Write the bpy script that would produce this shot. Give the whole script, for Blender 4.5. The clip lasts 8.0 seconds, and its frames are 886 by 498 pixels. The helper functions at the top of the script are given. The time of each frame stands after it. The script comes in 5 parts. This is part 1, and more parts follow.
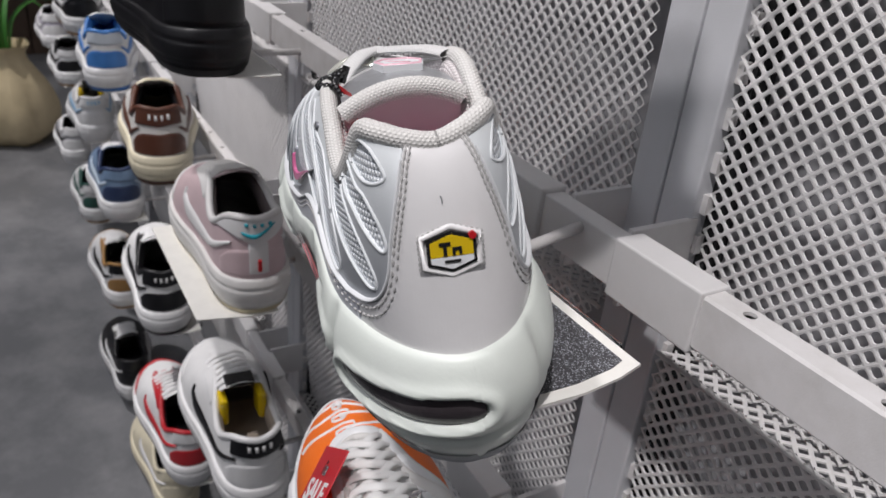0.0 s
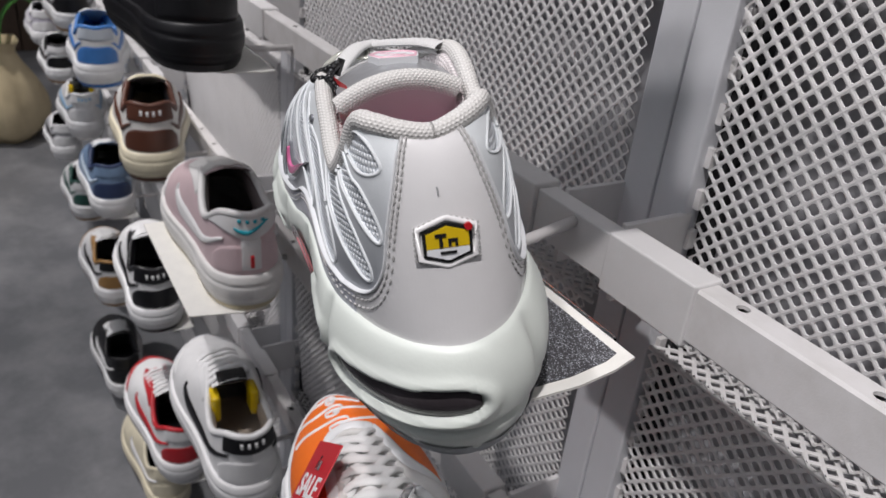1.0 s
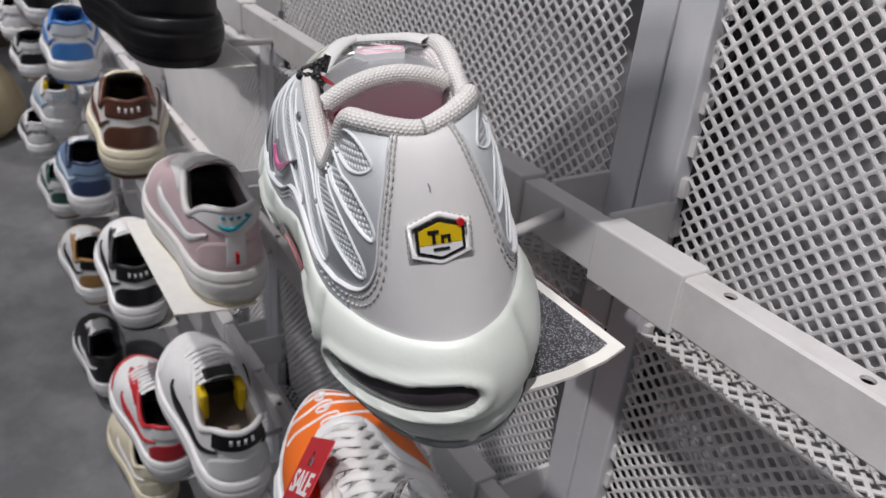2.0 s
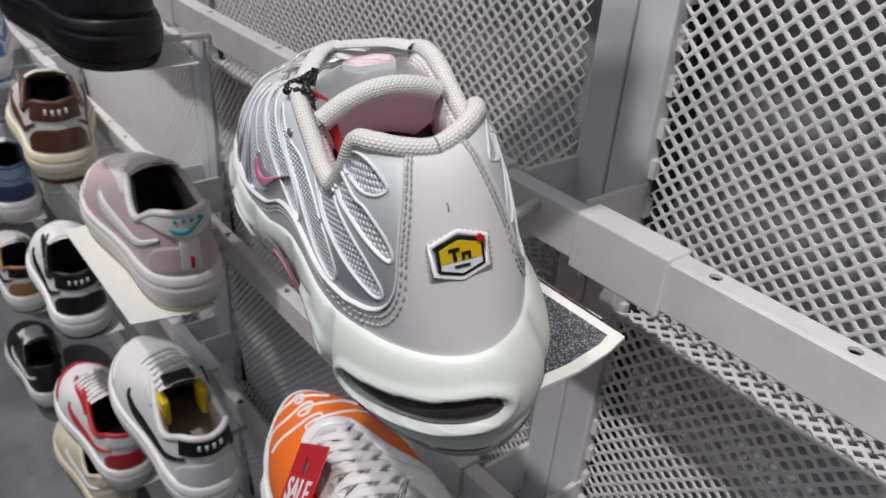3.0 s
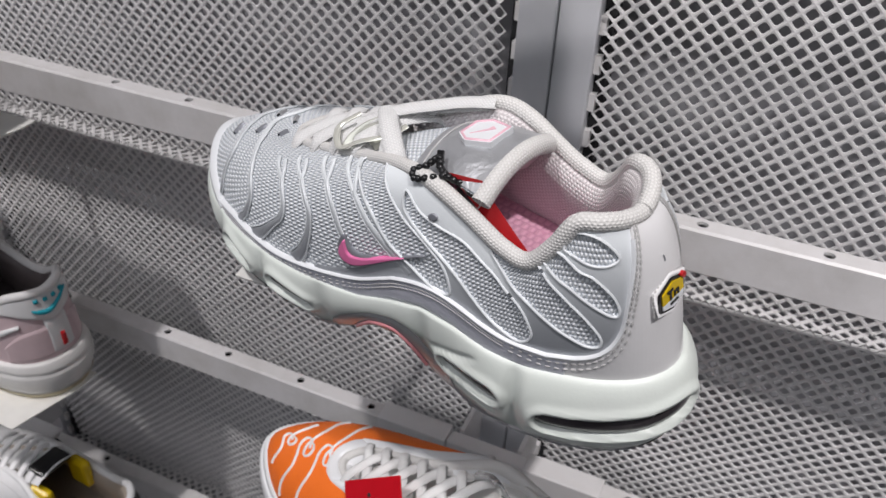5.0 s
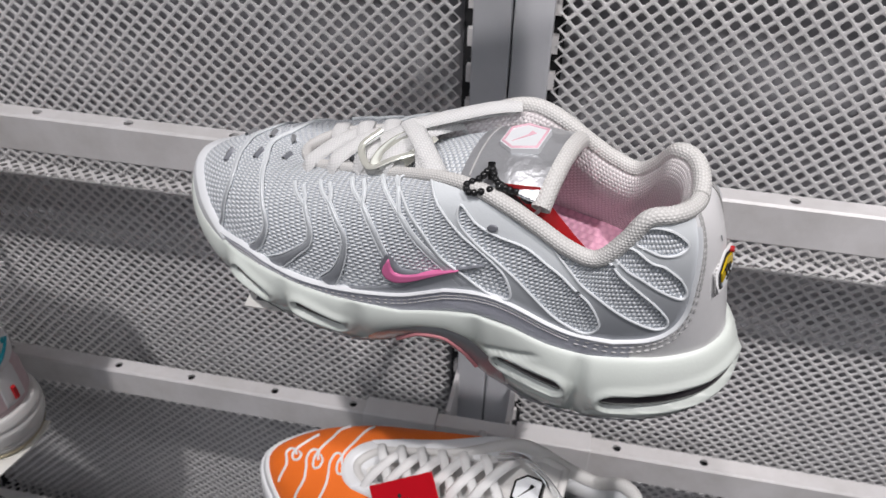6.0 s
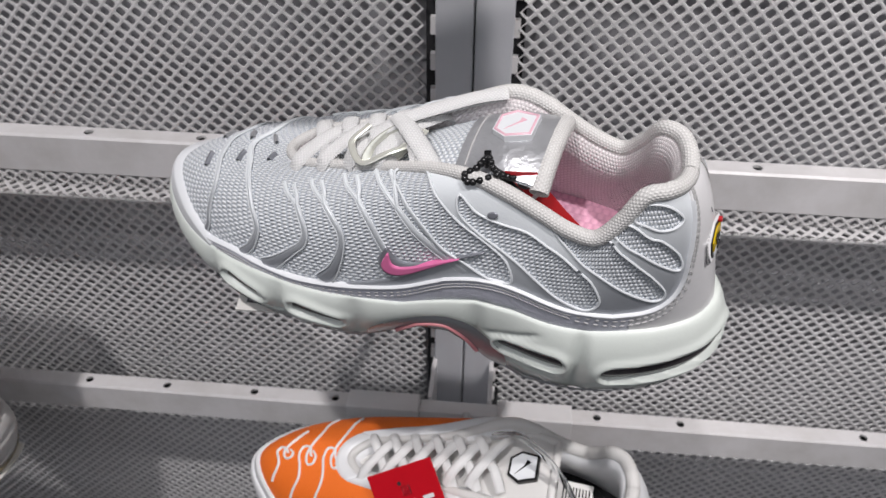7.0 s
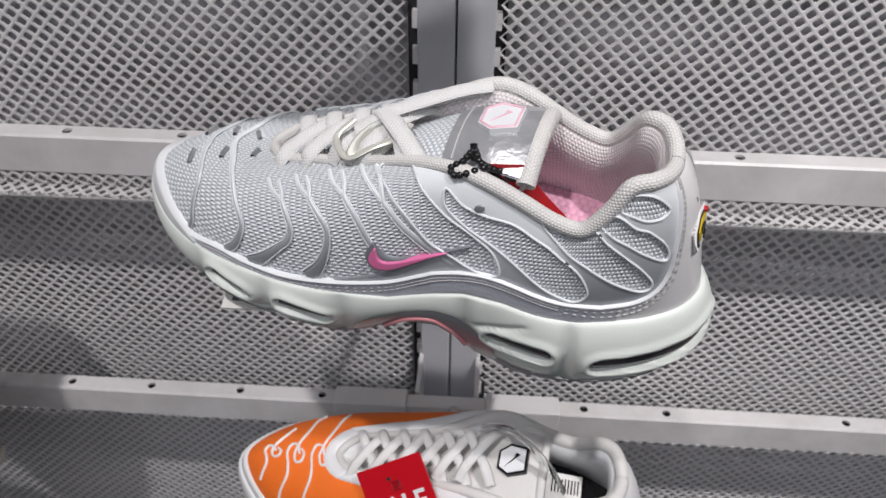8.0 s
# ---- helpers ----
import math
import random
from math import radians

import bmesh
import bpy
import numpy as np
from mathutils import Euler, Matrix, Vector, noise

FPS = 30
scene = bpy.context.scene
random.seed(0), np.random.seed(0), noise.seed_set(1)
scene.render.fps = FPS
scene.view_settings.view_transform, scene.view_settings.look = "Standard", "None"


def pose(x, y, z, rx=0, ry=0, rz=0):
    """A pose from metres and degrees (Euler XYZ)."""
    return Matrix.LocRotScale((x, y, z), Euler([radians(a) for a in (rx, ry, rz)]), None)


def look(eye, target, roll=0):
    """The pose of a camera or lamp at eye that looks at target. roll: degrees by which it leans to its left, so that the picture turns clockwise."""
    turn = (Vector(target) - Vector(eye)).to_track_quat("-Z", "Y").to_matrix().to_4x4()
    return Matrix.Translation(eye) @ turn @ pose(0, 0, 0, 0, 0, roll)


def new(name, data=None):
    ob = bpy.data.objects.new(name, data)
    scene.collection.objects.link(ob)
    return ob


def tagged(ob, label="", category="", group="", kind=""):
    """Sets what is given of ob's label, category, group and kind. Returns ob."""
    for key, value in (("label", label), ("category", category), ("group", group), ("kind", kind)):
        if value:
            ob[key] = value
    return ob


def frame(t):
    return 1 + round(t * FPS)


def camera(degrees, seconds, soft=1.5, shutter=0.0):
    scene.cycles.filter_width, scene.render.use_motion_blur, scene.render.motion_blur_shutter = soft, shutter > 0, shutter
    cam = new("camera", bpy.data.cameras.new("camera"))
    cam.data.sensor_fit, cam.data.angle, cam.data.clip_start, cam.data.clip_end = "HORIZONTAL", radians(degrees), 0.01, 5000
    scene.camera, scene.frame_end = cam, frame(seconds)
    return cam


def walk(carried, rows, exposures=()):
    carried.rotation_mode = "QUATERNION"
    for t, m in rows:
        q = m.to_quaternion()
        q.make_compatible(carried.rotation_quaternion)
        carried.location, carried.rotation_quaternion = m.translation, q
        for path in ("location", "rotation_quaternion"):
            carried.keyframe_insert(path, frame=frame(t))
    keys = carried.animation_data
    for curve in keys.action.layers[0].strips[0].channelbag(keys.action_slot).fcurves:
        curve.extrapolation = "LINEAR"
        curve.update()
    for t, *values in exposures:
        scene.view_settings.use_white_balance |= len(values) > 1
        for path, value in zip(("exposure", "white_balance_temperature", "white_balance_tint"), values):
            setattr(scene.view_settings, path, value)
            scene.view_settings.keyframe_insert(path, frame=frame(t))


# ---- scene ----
cam = camera(60.2, 8.0)
cam.data.dof.use_dof, cam.data.dof.focus_distance, cam.data.dof.aperture_fstop = True, 0.33, 20.0
PATH = [
    (0, (0.18401, 0.01203, 1.22883), (-1.3218, 0.9620, 0.3177), 6.056),
    (0.5, (0.18445, 0.01078, 1.22716), (-1.3161, 0.9707, 0.3178), 6.335),
    (1, (0.18451, 0.01041, 1.22672), (-1.3090, 0.9785, 0.3144), 6.413),
    (1.5, (0.18429, 0.00934, 1.22670), (-1.2991, 0.9878, 0.3090), 6.274),
    (3, (0.15847, -0.01249, 1.23894), (-1.1638, 1.1216, 0.2564), 4.662),
    (3.5, (0.13054, -0.03777, 1.24708), (-1.0606, 1.2039, 0.2276), 3.983),
    (4, (0.09425, -0.06958, 1.26249), (-0.9243, 1.2850, 0.2005), 3.559),
    (4.5, (0.05160, -0.09652, 1.27732), (-0.7680, 1.3615, 0.1807), 3.283),
    (4.7, (0.03458, -0.10557, 1.28157), (-0.7149, 1.3863, 0.1803), 3.070),
    (5.8, (-0.06041, -0.13183, 1.30232), (-0.4000, 1.4491, 0.1253), 1.874),
    (6, (-0.07071, -0.13285, 1.30502), (-0.3614, 1.4496, 0.1170), 1.448),
    (6.5, (-0.08910, -0.13883, 1.31003), (-0.2843, 1.4428, 0.1016), 0.857),
    (7, (-0.09565, -0.13950, 1.31013), (-0.2301, 1.4402, 0.0910), 0.583),
    (7.5, (-0.09746, -0.14056, 1.31016), (-0.2016, 1.4369, 0.0852), 0.567),
    (8, (-0.09782, -0.13907, 1.30912), (-0.1856, 1.4361, 0.0798), 0.661),
]
walk(cam, [(t, look(eye, target, roll)) for t, eye, target, roll in PATH])

# ---- world and light ----
world = bpy.data.worlds.new("shop_air")
scene.world = world
world.use_nodes = True
world.node_tree.nodes["Background"].inputs[0].default_value = (0.86, 0.88, 1.0, 1)
world.node_tree.nodes["Background"].inputs[1].default_value = 0.15


def lamp(name, eye, target, watts, size, cone, colour=(1.0, 0.955, 0.960)):
    data = bpy.data.lights.new(name, "SPOT")
    data.energy, data.shadow_soft_size, data.spot_size, data.spot_blend, data.color = watts, size, radians(cone), 0.8, colour
    ob = new(name, data)
    ob.matrix_world = look(eye, target)
    return ob


lamp("spot_lamp", (0.56, -0.54, 2.75), (0.46, 0.36, 1.04), 130, 0.03, 48)
lamp("spot_lamp", (-0.48, -0.54, 2.75), (-0.62, 0.36, 1.04), 84, 0.03, 50)
# unseen spot, added only to brighten the dim end with the planter
lamp("spot_lamp", (-3.20, -0.70, 2.75), (-3.30, 0.0, 0.3), 125, 0.03, 60)
lamp("spot_lamp", (-2.10, -0.50, 2.75), (-1.75, 0.30, 0.6), 135, 0.03, 70)
# unseen area lamp added as ambient fill, since the room shuts out the world
ambient_fill = bpy.data.lights.new("ambient_fill_lamp", "AREA")
ambient_fill.shape, ambient_fill.size, ambient_fill.size_y, ambient_fill.energy, ambient_fill.color = "RECTANGLE", 4.0, 2.2, 32, (0.93, 0.93, 1.0)
new("ambient_fill_lamp", ambient_fill).matrix_world = look((-0.8, -1.9, 2.78), (-0.8, -1.7, 0))


# ---- materials ----
def shader(name, colour, rough=0.5, metal=0.0, **extra):
    m = bpy.data.materials.new(name)
    m.use_nodes = True
    b = m.node_tree.nodes["Principled BSDF"]
    b.inputs["Base Color"].default_value = (*colour, 1)
    b.inputs["Roughness"].default_value = rough
    b.inputs["Metallic"].default_value = metal
    for key, value in extra.items():
        b.inputs[key.replace("_", " ")].default_value = value
    return m


def link(m, a, b):
    m.node_tree.links.new(a, b)


def node(m, kind, **props):
    n = m.node_tree.nodes.new(kind)
    for key, value in props.items():
        if key in n.inputs:
            n.inputs[key].default_value = value
        else:
            setattr(n, key, value)
    return n


def worn(name, colour, dark, rough=0.5, metal=0.0, scale=30.0, amount=0.5, bump=0.1, grain=600.0, **extra):
    """A surface with stains at a large scale and grain in its relief at a small one."""
    m = shader(name, colour, rough, metal, **extra)
    b = m.node_tree.nodes["Principled BSDF"]
    where = node(m, "ShaderNodeTexCoord")
    big = node(m, "ShaderNodeTexNoise", Scale=scale, Detail=6.0, Roughness=0.65)
    fine = node(m, "ShaderNodeTexNoise", Scale=grain, Detail=2.0)
    ramp = node(m, "ShaderNodeMapRange")
    ramp.inputs[1].default_value, ramp.inputs[2].default_value = 0.42, 0.78
    ramp.inputs[3].default_value, ramp.inputs[4].default_value = 0.0, amount
    mix = node(m, "ShaderNodeMix", data_type="RGBA")
    mix.inputs[6].default_value, mix.inputs[7].default_value = (*colour, 1), (*dark, 1)
    relief = node(m, "ShaderNodeBump", Strength=bump, Distance=0.001)
    link(m, where.outputs["Object"], big.inputs["Vector"])
    link(m, where.outputs["Object"], fine.inputs["Vector"])
    link(m, big.outputs[0], ramp.inputs[0])
    link(m, ramp.outputs[0], mix.inputs[0])
    link(m, mix.outputs[2], b.inputs["Base Color"])
    link(m, fine.outputs[0], relief.inputs["Height"])
    link(m, relief.outputs[0], b.inputs["Normal"])
    return m


def woven(name, thread, gap, cell_u, cell_v, depth=0.0006, rough=0.6, slant=0.0):
    """A textile: threads that pass over and under one another, in metres along the surface's own UV."""
    m = shader(name, thread, rough)
    b = m.node_tree.nodes["Principled BSDF"]
    uv = node(m, "ShaderNodeUVMap")
    split = node(m, "ShaderNodeSeparateXYZ")
    link(m, uv.outputs[0], split.inputs[0])

    def maths(op, a, c=None):
        n = node(m, "ShaderNodeMath", operation=op)
        for k, v in enumerate((a, c)):
            if v is None:
                continue
            if isinstance(v, (int, float)):
                n.inputs[k].default_value = v
            else:
                link(m, v, n.inputs[k])
        return n.outputs[0]

    wob = node(m, "ShaderNodeTexNoise", Scale=900.0, Detail=1.0)
    link(m, uv.outputs[0], wob.inputs["Vector"])
    u = maths("ADD", split.outputs[0], maths("MULTIPLY", split.outputs[1], slant))
    row = maths("FLOOR", maths("DIVIDE", split.outputs[1], cell_v))
    shift = maths("MULTIPLY", maths("MODULO", row, 2.0), 0.5)
    cu = maths("SINE", maths("MULTIPLY", maths("ADD", maths("DIVIDE", u, cell_u), shift), math.pi * 2))
    cv = maths("ABSOLUTE", maths("SINE", maths("MULTIPLY", maths("DIVIDE", split.outputs[1], cell_v), math.pi)))
    height = maths("MULTIPLY", maths("ADD", maths("MULTIPLY", cu, 0.5), 0.5), cv)
    height = maths("ADD", height, maths("MULTIPLY", wob.outputs[0], 0.3))
    mix = node(m, "ShaderNodeMix", data_type="RGBA")
    mix.inputs[6].default_value, mix.inputs[7].default_value = (*gap, 1), (*thread, 1)
    clip = node(m, "ShaderNodeMapRange")
    clip.inputs[1].default_value, clip.inputs[2].default_value = 0.05, 0.55
    link(m, height, clip.inputs[0])
    link(m, clip.outputs[0], mix.inputs[0])
    link(m, mix.outputs[2], b.inputs["Base Color"])
    relief = node(m, "ShaderNodeBump", Strength=0.9, Distance=depth)
    link(m, height, relief.inputs["Height"])
    link(m, relief.outputs[0], b.inputs["Normal"])
    return m


POST = worn("blue_grey_powder_coat", (0.60, 0.61, 0.64), (0.52, 0.53, 0.55), 0.42, 0.0, 14, 0.6, 0.12, 900)
STEEL = worn("grey_powder_coat", (0.76, 0.75, 0.75), (0.64, 0.63, 0.62), 0.42, 0.0, 14, 0.6, 0.12, 900)
RAIL = worn("white_powder_coat", (0.75, 0.735, 0.735), (0.50, 0.48, 0.45), 0.40, 0.0, 22, 0.6, 0.10, 900)
# near-black that stands in for the shade inside holes and slots
VOID_SHADE = shader("painted_void_shade", (0.02, 0.02, 0.022), 0.8)
REAR = worn("light_wall_paint", (0.40, 0.40, 0.42), (0.34, 0.34, 0.36), 0.8, 0, 4, 0.5)
BACK = worn("grey_wall_paint", (0.16, 0.165, 0.18), (0.12, 0.12, 0.13), 0.8, 0, 4, 0.5)
FLOOR = worn("grey_concrete", (0.14, 0.145, 0.155), (0.30, 0.30, 0.31), 0.38, 0, 4.5, 0.9, 0.1, 200)
PLASTER = worn("white_plaster", (0.6, 0.6, 0.6), (0.5, 0.5, 0.5), 0.8, 0, 3, 0.5)
CARD = worn("white_card", (0.80, 0.79, 0.75), (0.66, 0.65, 0.62), 0.55, 0, 60, 0.5, 0.05, 500)
ACRYLIC = shader("clear_acrylic", (0.93, 0.95, 0.96), 0.05, 0, Transmission_Weight=1.0, IOR=1.3)


def glitter():
    m = shader("dark_glitter", (0.045, 0.045, 0.05), 0.35)
    b = m.node_tree.nodes["Principled BSDF"]
    where = node(m, "ShaderNodeTexCoord")
    cells = node(m, "ShaderNodeTexVoronoi", Scale=2000.0)
    link(m, where.outputs["Object"], cells.inputs["Vector"])
    tone = node(m, "ShaderNodeSeparateColor")
    link(m, cells.outputs["Color"], tone.inputs[0])
    pick = node(m, "ShaderNodeMapRange")
    pick.inputs[1].default_value, pick.inputs[2].default_value = 0.72, 1.0
    link(m, tone.outputs[0], pick.inputs[0])
    mix = node(m, "ShaderNodeMix", data_type="RGBA")
    mix.inputs[6].default_value, mix.inputs[7].default_value = (0.05, 0.05, 0.056, 1), (0.55, 0.57, 0.62, 1)
    link(m, pick.outputs[0], mix.inputs[0])
    link(m, mix.outputs[2], b.inputs["Base Color"])
    relief = node(m, "ShaderNodeBump", Strength=0.6, Distance=0.0006)
    link(m, tone.outputs[1], relief.inputs["Height"])
    link(m, relief.outputs[0], b.inputs["Normal"])
    return m


GLITTER = glitter()


# ---- mesh helpers ----
def mesh_object(name, verts, faces, material, parent=None, label="", smooth=False, uv=None):
    me = bpy.data.meshes.new(name)
    me.from_pydata([tuple(map(float, v)) for v in verts], [], [tuple(map(int, f)) for f in faces])
    me.materials.append(material)
    if smooth:
        me.polygons.foreach_set("use_smooth", [True] * len(me.polygons))
    if uv is not None:
        layer = me.uv_layers.new(name="UVMap")
        uv = np.asarray(uv, float)
        index = np.empty(len(me.loops), dtype=np.int32)
        me.loops.foreach_get("vertex_index", index)
        layer.data.foreach_set("uv", uv[index].ravel())
    ob = new(name, me)
    ob.parent = parent
    if label:
        tagged(ob, label)
    return ob


def part(name, bm, material, parent, label=""):
    me = bpy.data.meshes.new(name)
    bmesh.ops.recalc_face_normals(bm, faces=bm.faces)
    bm.to_mesh(me)
    bm.free()
    me.materials.append(material)
    ob = new(name, me)
    ob.parent = parent
    if label:
        tagged(ob, label)
    return ob


def thing(name, m, label, category, group="", kind=""):
    ob = new(name)
    ob.empty_display_size = 0.05
    ob.matrix_world = m
    return tagged(ob, label, category, group, kind)


def box(lo, hi, bevel=0.0):
    bm = bmesh.new()
    bmesh.ops.create_cube(bm, size=1, matrix=Matrix.Translation([(a + b) / 2 for a, b in zip(lo, hi)]) @ Matrix.Diagonal([b - a for a, b in zip(lo, hi)] + [1]))
    if bevel:
        bmesh.ops.bevel(bm, geom=bm.edges[:], offset=bevel, segments=2, affect="EDGES", profile=0.5)
    return bm


def rod(a, b, radius, sides=12):
    bm = bmesh.new()
    a, b = Vector(a), Vector(b)
    m = Matrix.Translation((a + b) / 2) @ (b - a).to_track_quat("Z", "Y").to_matrix().to_4x4()
    bmesh.ops.create_cone(bm, cap_ends=True, segments=sides, radius1=radius, radius2=radius, depth=(b - a).length, matrix=m)
    for f in bm.faces:
        f.smooth = len(f.verts) == 4
    return bm


def grid_faces(n, m, wrap=False):
    """Quads of a grid of n rows by m columns; wrap: the last row meets the first."""
    return [((i % n) * m + j, (i % n) * m + j + 1, ((i + 1) % n) * m + j + 1, ((i + 1) % n) * m + j) for i in range(n if wrap else n - 1) for j in range(m - 1)]


def spline(points, count, closed=False):
    """A smooth curve of count points through the given ones."""
    p = np.asarray(points, float)
    n = len(p)
    ext = np.vstack([p[-1:], p, p[:2]]) if closed else np.vstack([2 * p[0] - p[1], p, 2 * p[-1] - p[-2]])
    seg = n if closed else n - 1
    s = np.linspace(0, seg, count, endpoint=not closed)
    i = np.minimum(s.astype(int), seg - 1)
    f = (s - i)[:, None]
    a, b, c, d = ext[i], ext[i + 1], ext[i + 2], ext[i + 3]
    return 0.5 * (2 * b + (c - a) * f + (2 * a - 5 * b + 4 * c - d) * f ** 2 + (3 * b - a - 3 * c + d) * f ** 3)


def tube(path, radii, sides=10, closed=False, flat=1.0, up=(0, 0, 1)):
    """Vertices, faces and UV of a tube along a path; flat: its height over its width."""
    path = np.asarray(path, float)
    n = len(path)
    radii = np.broadcast_to(np.asarray(radii, float), (n,))
    along = np.roll(path, -1, 0) - np.roll(path, 1, 0) if closed else np.gradient(path, axis=0)
    along /= np.linalg.norm(along, axis=1)[:, None] + 1e-12
    side = np.cross(along, np.asarray(up, float))
    side /= np.linalg.norm(side, axis=1)[:, None] + 1e-9
    top = np.cross(side, along)
    ang = np.linspace(0, 2 * np.pi, sides + 1)
    ring = path[:, None, :] + radii[:, None, None] * (np.cos(ang)[None, :, None] * side[:, None, :] + flat * np.sin(ang)[None, :, None] * top[:, None, :])
    step = np.linalg.norm(np.diff(path, axis=0, prepend=path[:1]), axis=1).cumsum()
    uv = np.stack([np.repeat(step, sides + 1), np.tile(ang * radii.mean(), n)], 1)
    return ring.reshape(-1, 3), grid_faces(n, sides + 1, closed), uv


# ---- the setting ----
TIERS = (0.041, 0.294, 0.547, 0.800, 1.053, 1.306)
RAILS = (0.294, 0.547, 0.800, 1.053, 1.345)
JOINTS = (0.532, -0.118, -0.768, -1.418, -2.068, -2.718)


def plain(name, lo, hi, material, label):
    ob = part(name, box(lo, hi), material, None)
    return tagged(ob, label, name.split("_")[0], kind="structure")


plain("floor", (-4.8, -4.0, -0.1), (3.0, 0.56, 0.0), FLOOR, "mottled grey polished concrete floor of the shop")
plain("ceiling", (-4.8, -4.0, 2.9), (3.0, 0.56, 3.0), BACK, "plain dark grey shop ceiling")
plain("wall_back", (-4.8, 0.41, 0.0), (3.0, 0.56, 2.9), REAR, "light grey wall behind the perforated panels")
plain("wall_front", (-4.8, -4.1, 0.0), (3.0, -4.0, 2.9), PLASTER, "plain light wall across the shop")
plain("wall_side", (3.0, -4.1, 0.0), (3.1, 0.56, 2.9), PLASTER, "plain light side wall of the shop")
plain("wall_end", (-4.9, -4.1, 0.0), (-4.8, 0.56, 2.9), BACK, "dark end wall of the shop")


def perforated(width, height, pitch=0.0115, hole=0.0037, depth=0.0016, corners=8):
    """A sheet with rows of square holes that stand on their corners; x along, z up, its front at y = 0."""
    verts, faces = [], []
    for j in range(int(height / pitch * 2)):
        for i in range(int(width / pitch)):
            cx, cz = (i + 0.5 + 0.5 * (j % 2)) * pitch, (j + 1) * pitch / 2
            if cx > width - pitch / 2 + 1e-6:
                continue
            k = len(verts)
            h = pitch / 2
            verts += [(cx + h, 0, cz), (cx, 0, cz + h), (cx - h, 0, cz), (cx, 0, cz - h)]
            if corners == 8:
                c = hole * 0.22
                ring = [(hole, -c), (hole, c), (c, hole), (-c, hole), (-hole, c), (-hole, -c), (-c, -hole), (c, -hole)]
                ring = [(x * 0.93, z * 0.93) if abs(x) == hole or abs(z) == hole else (x, z) for x, z in ring]
                verts += [(cx + x, 0.0003, cz + z) for x, z in ring] + [(cx + x, depth, cz + z) for x, z in ring]
                for q in range(4):
                    a, b = k + 4 + 2 * q + 1, k + 4 + (2 * q + 2) % 8
                    faces += [(k + q, k + (q + 1) % 4, b, a), (k + q, a, a - 1)]
                faces += [(k + 4 + q, k + 4 + (q + 1) % 8, k + 12 + (q + 1) % 8, k + 12 + q) for q in range(8)]
            else:
                ring = [(hole, 0), (0, hole), (-hole, 0), (0, -hole)]
                verts += [(cx + x, 0.0003, cz + z) for x, z in ring] + [(cx + x, depth, cz + z) for x, z in ring]
                for q in range(4):
                    faces.append((k + q, k + (q + 1) % 4, k + 4 + (q + 1) % 4, k + 4 + q))
                    faces.append((k + 4 + q, k + 4 + (q + 1) % 4, k + 8 + (q + 1) % 4, k + 8 + q))
    return verts, faces


fine_sheet, coarse_sheet, lip_sheet = perforated(0.592, 0.2531), perforated(0.592, 0.2531, corners=4), perforated(0.592, 0.0232, corners=4)
sheets = {}
for bay, right in enumerate(JOINTS[:-1]):
    for tier, top in enumerate(TIERS):
        low = top - 0.093
        if low < 0:
            continue
        m = Matrix.Translation((right - 0.621, 0.371, low)) @ pose(0, 0, 0, 4.07, 0, 0)
        panel = thing("perforated_panel", m, "light grey perforated steel wall panel with diamond holes", "wall panel", "perforated panels between the posts", "structure")
        near = bay < 2 and tier > 1
        part("fold", rod((0, 0.0012, 0.2531), (0.592, 0.0012, 0.2531), 0.0017, 8), STEEL, panel)
        for key, data in (("sheet", fine_sheet if near else coarse_sheet), ("lip", lip_sheet)):
            key2 = key + str(near)
            if key2 in sheets:
                ob = new(key, sheets[key2])
                ob.parent = panel
            else:
                ob = mesh_object(key, *data, STEEL, panel)
                sheets[key2] = ob.data
            if key == "lip":
                ob.matrix_basis = pose(0, 0, 0.2531, -94, 0, 0)


def upright(x):
    post = thing("slotted_post", Matrix.Translation((x, 0.355, 0)), "pair of grey square steel posts with slotted edges", "post", "upright posts of the shoe wall", "structure")
    part("tube", box((-0.0265, 0, 0), (-0.0006, 0.04, 2.3), 0.0015), POST, post)
    part("tube", box((0.0006, 0, 0), (0.0265, 0.04, 2.3), 0.0015), POST, post)
    for side in (-1, 1):
        bm = bmesh.new()
        for k in range(64):
            lo, hi = (0.0265, 0.006, 0.25 + k * 0.026), (0.0305, 0.012, 0.262 + k * 0.026)
            bmesh.ops.create_cube(bm, size=1, matrix=Matrix.Translation((side * 0.0285, 0.009, (lo[2] + hi[2]) / 2)) @ Matrix.Diagonal((0.004, 0.006, 0.012, 1)))
        part("slotted_edge", bm, RAIL, post)
        # dark strip behind the slots, drawn where only shade lies
        part("slot_shade", box((min(side * 0.0265, side * 0.034), 0.013, 0.2), (max(side * 0.0265, side * 0.034), 0.03, 2.2)), VOID_SHADE, post)


for x in JOINTS[:5]:
    upright(x)


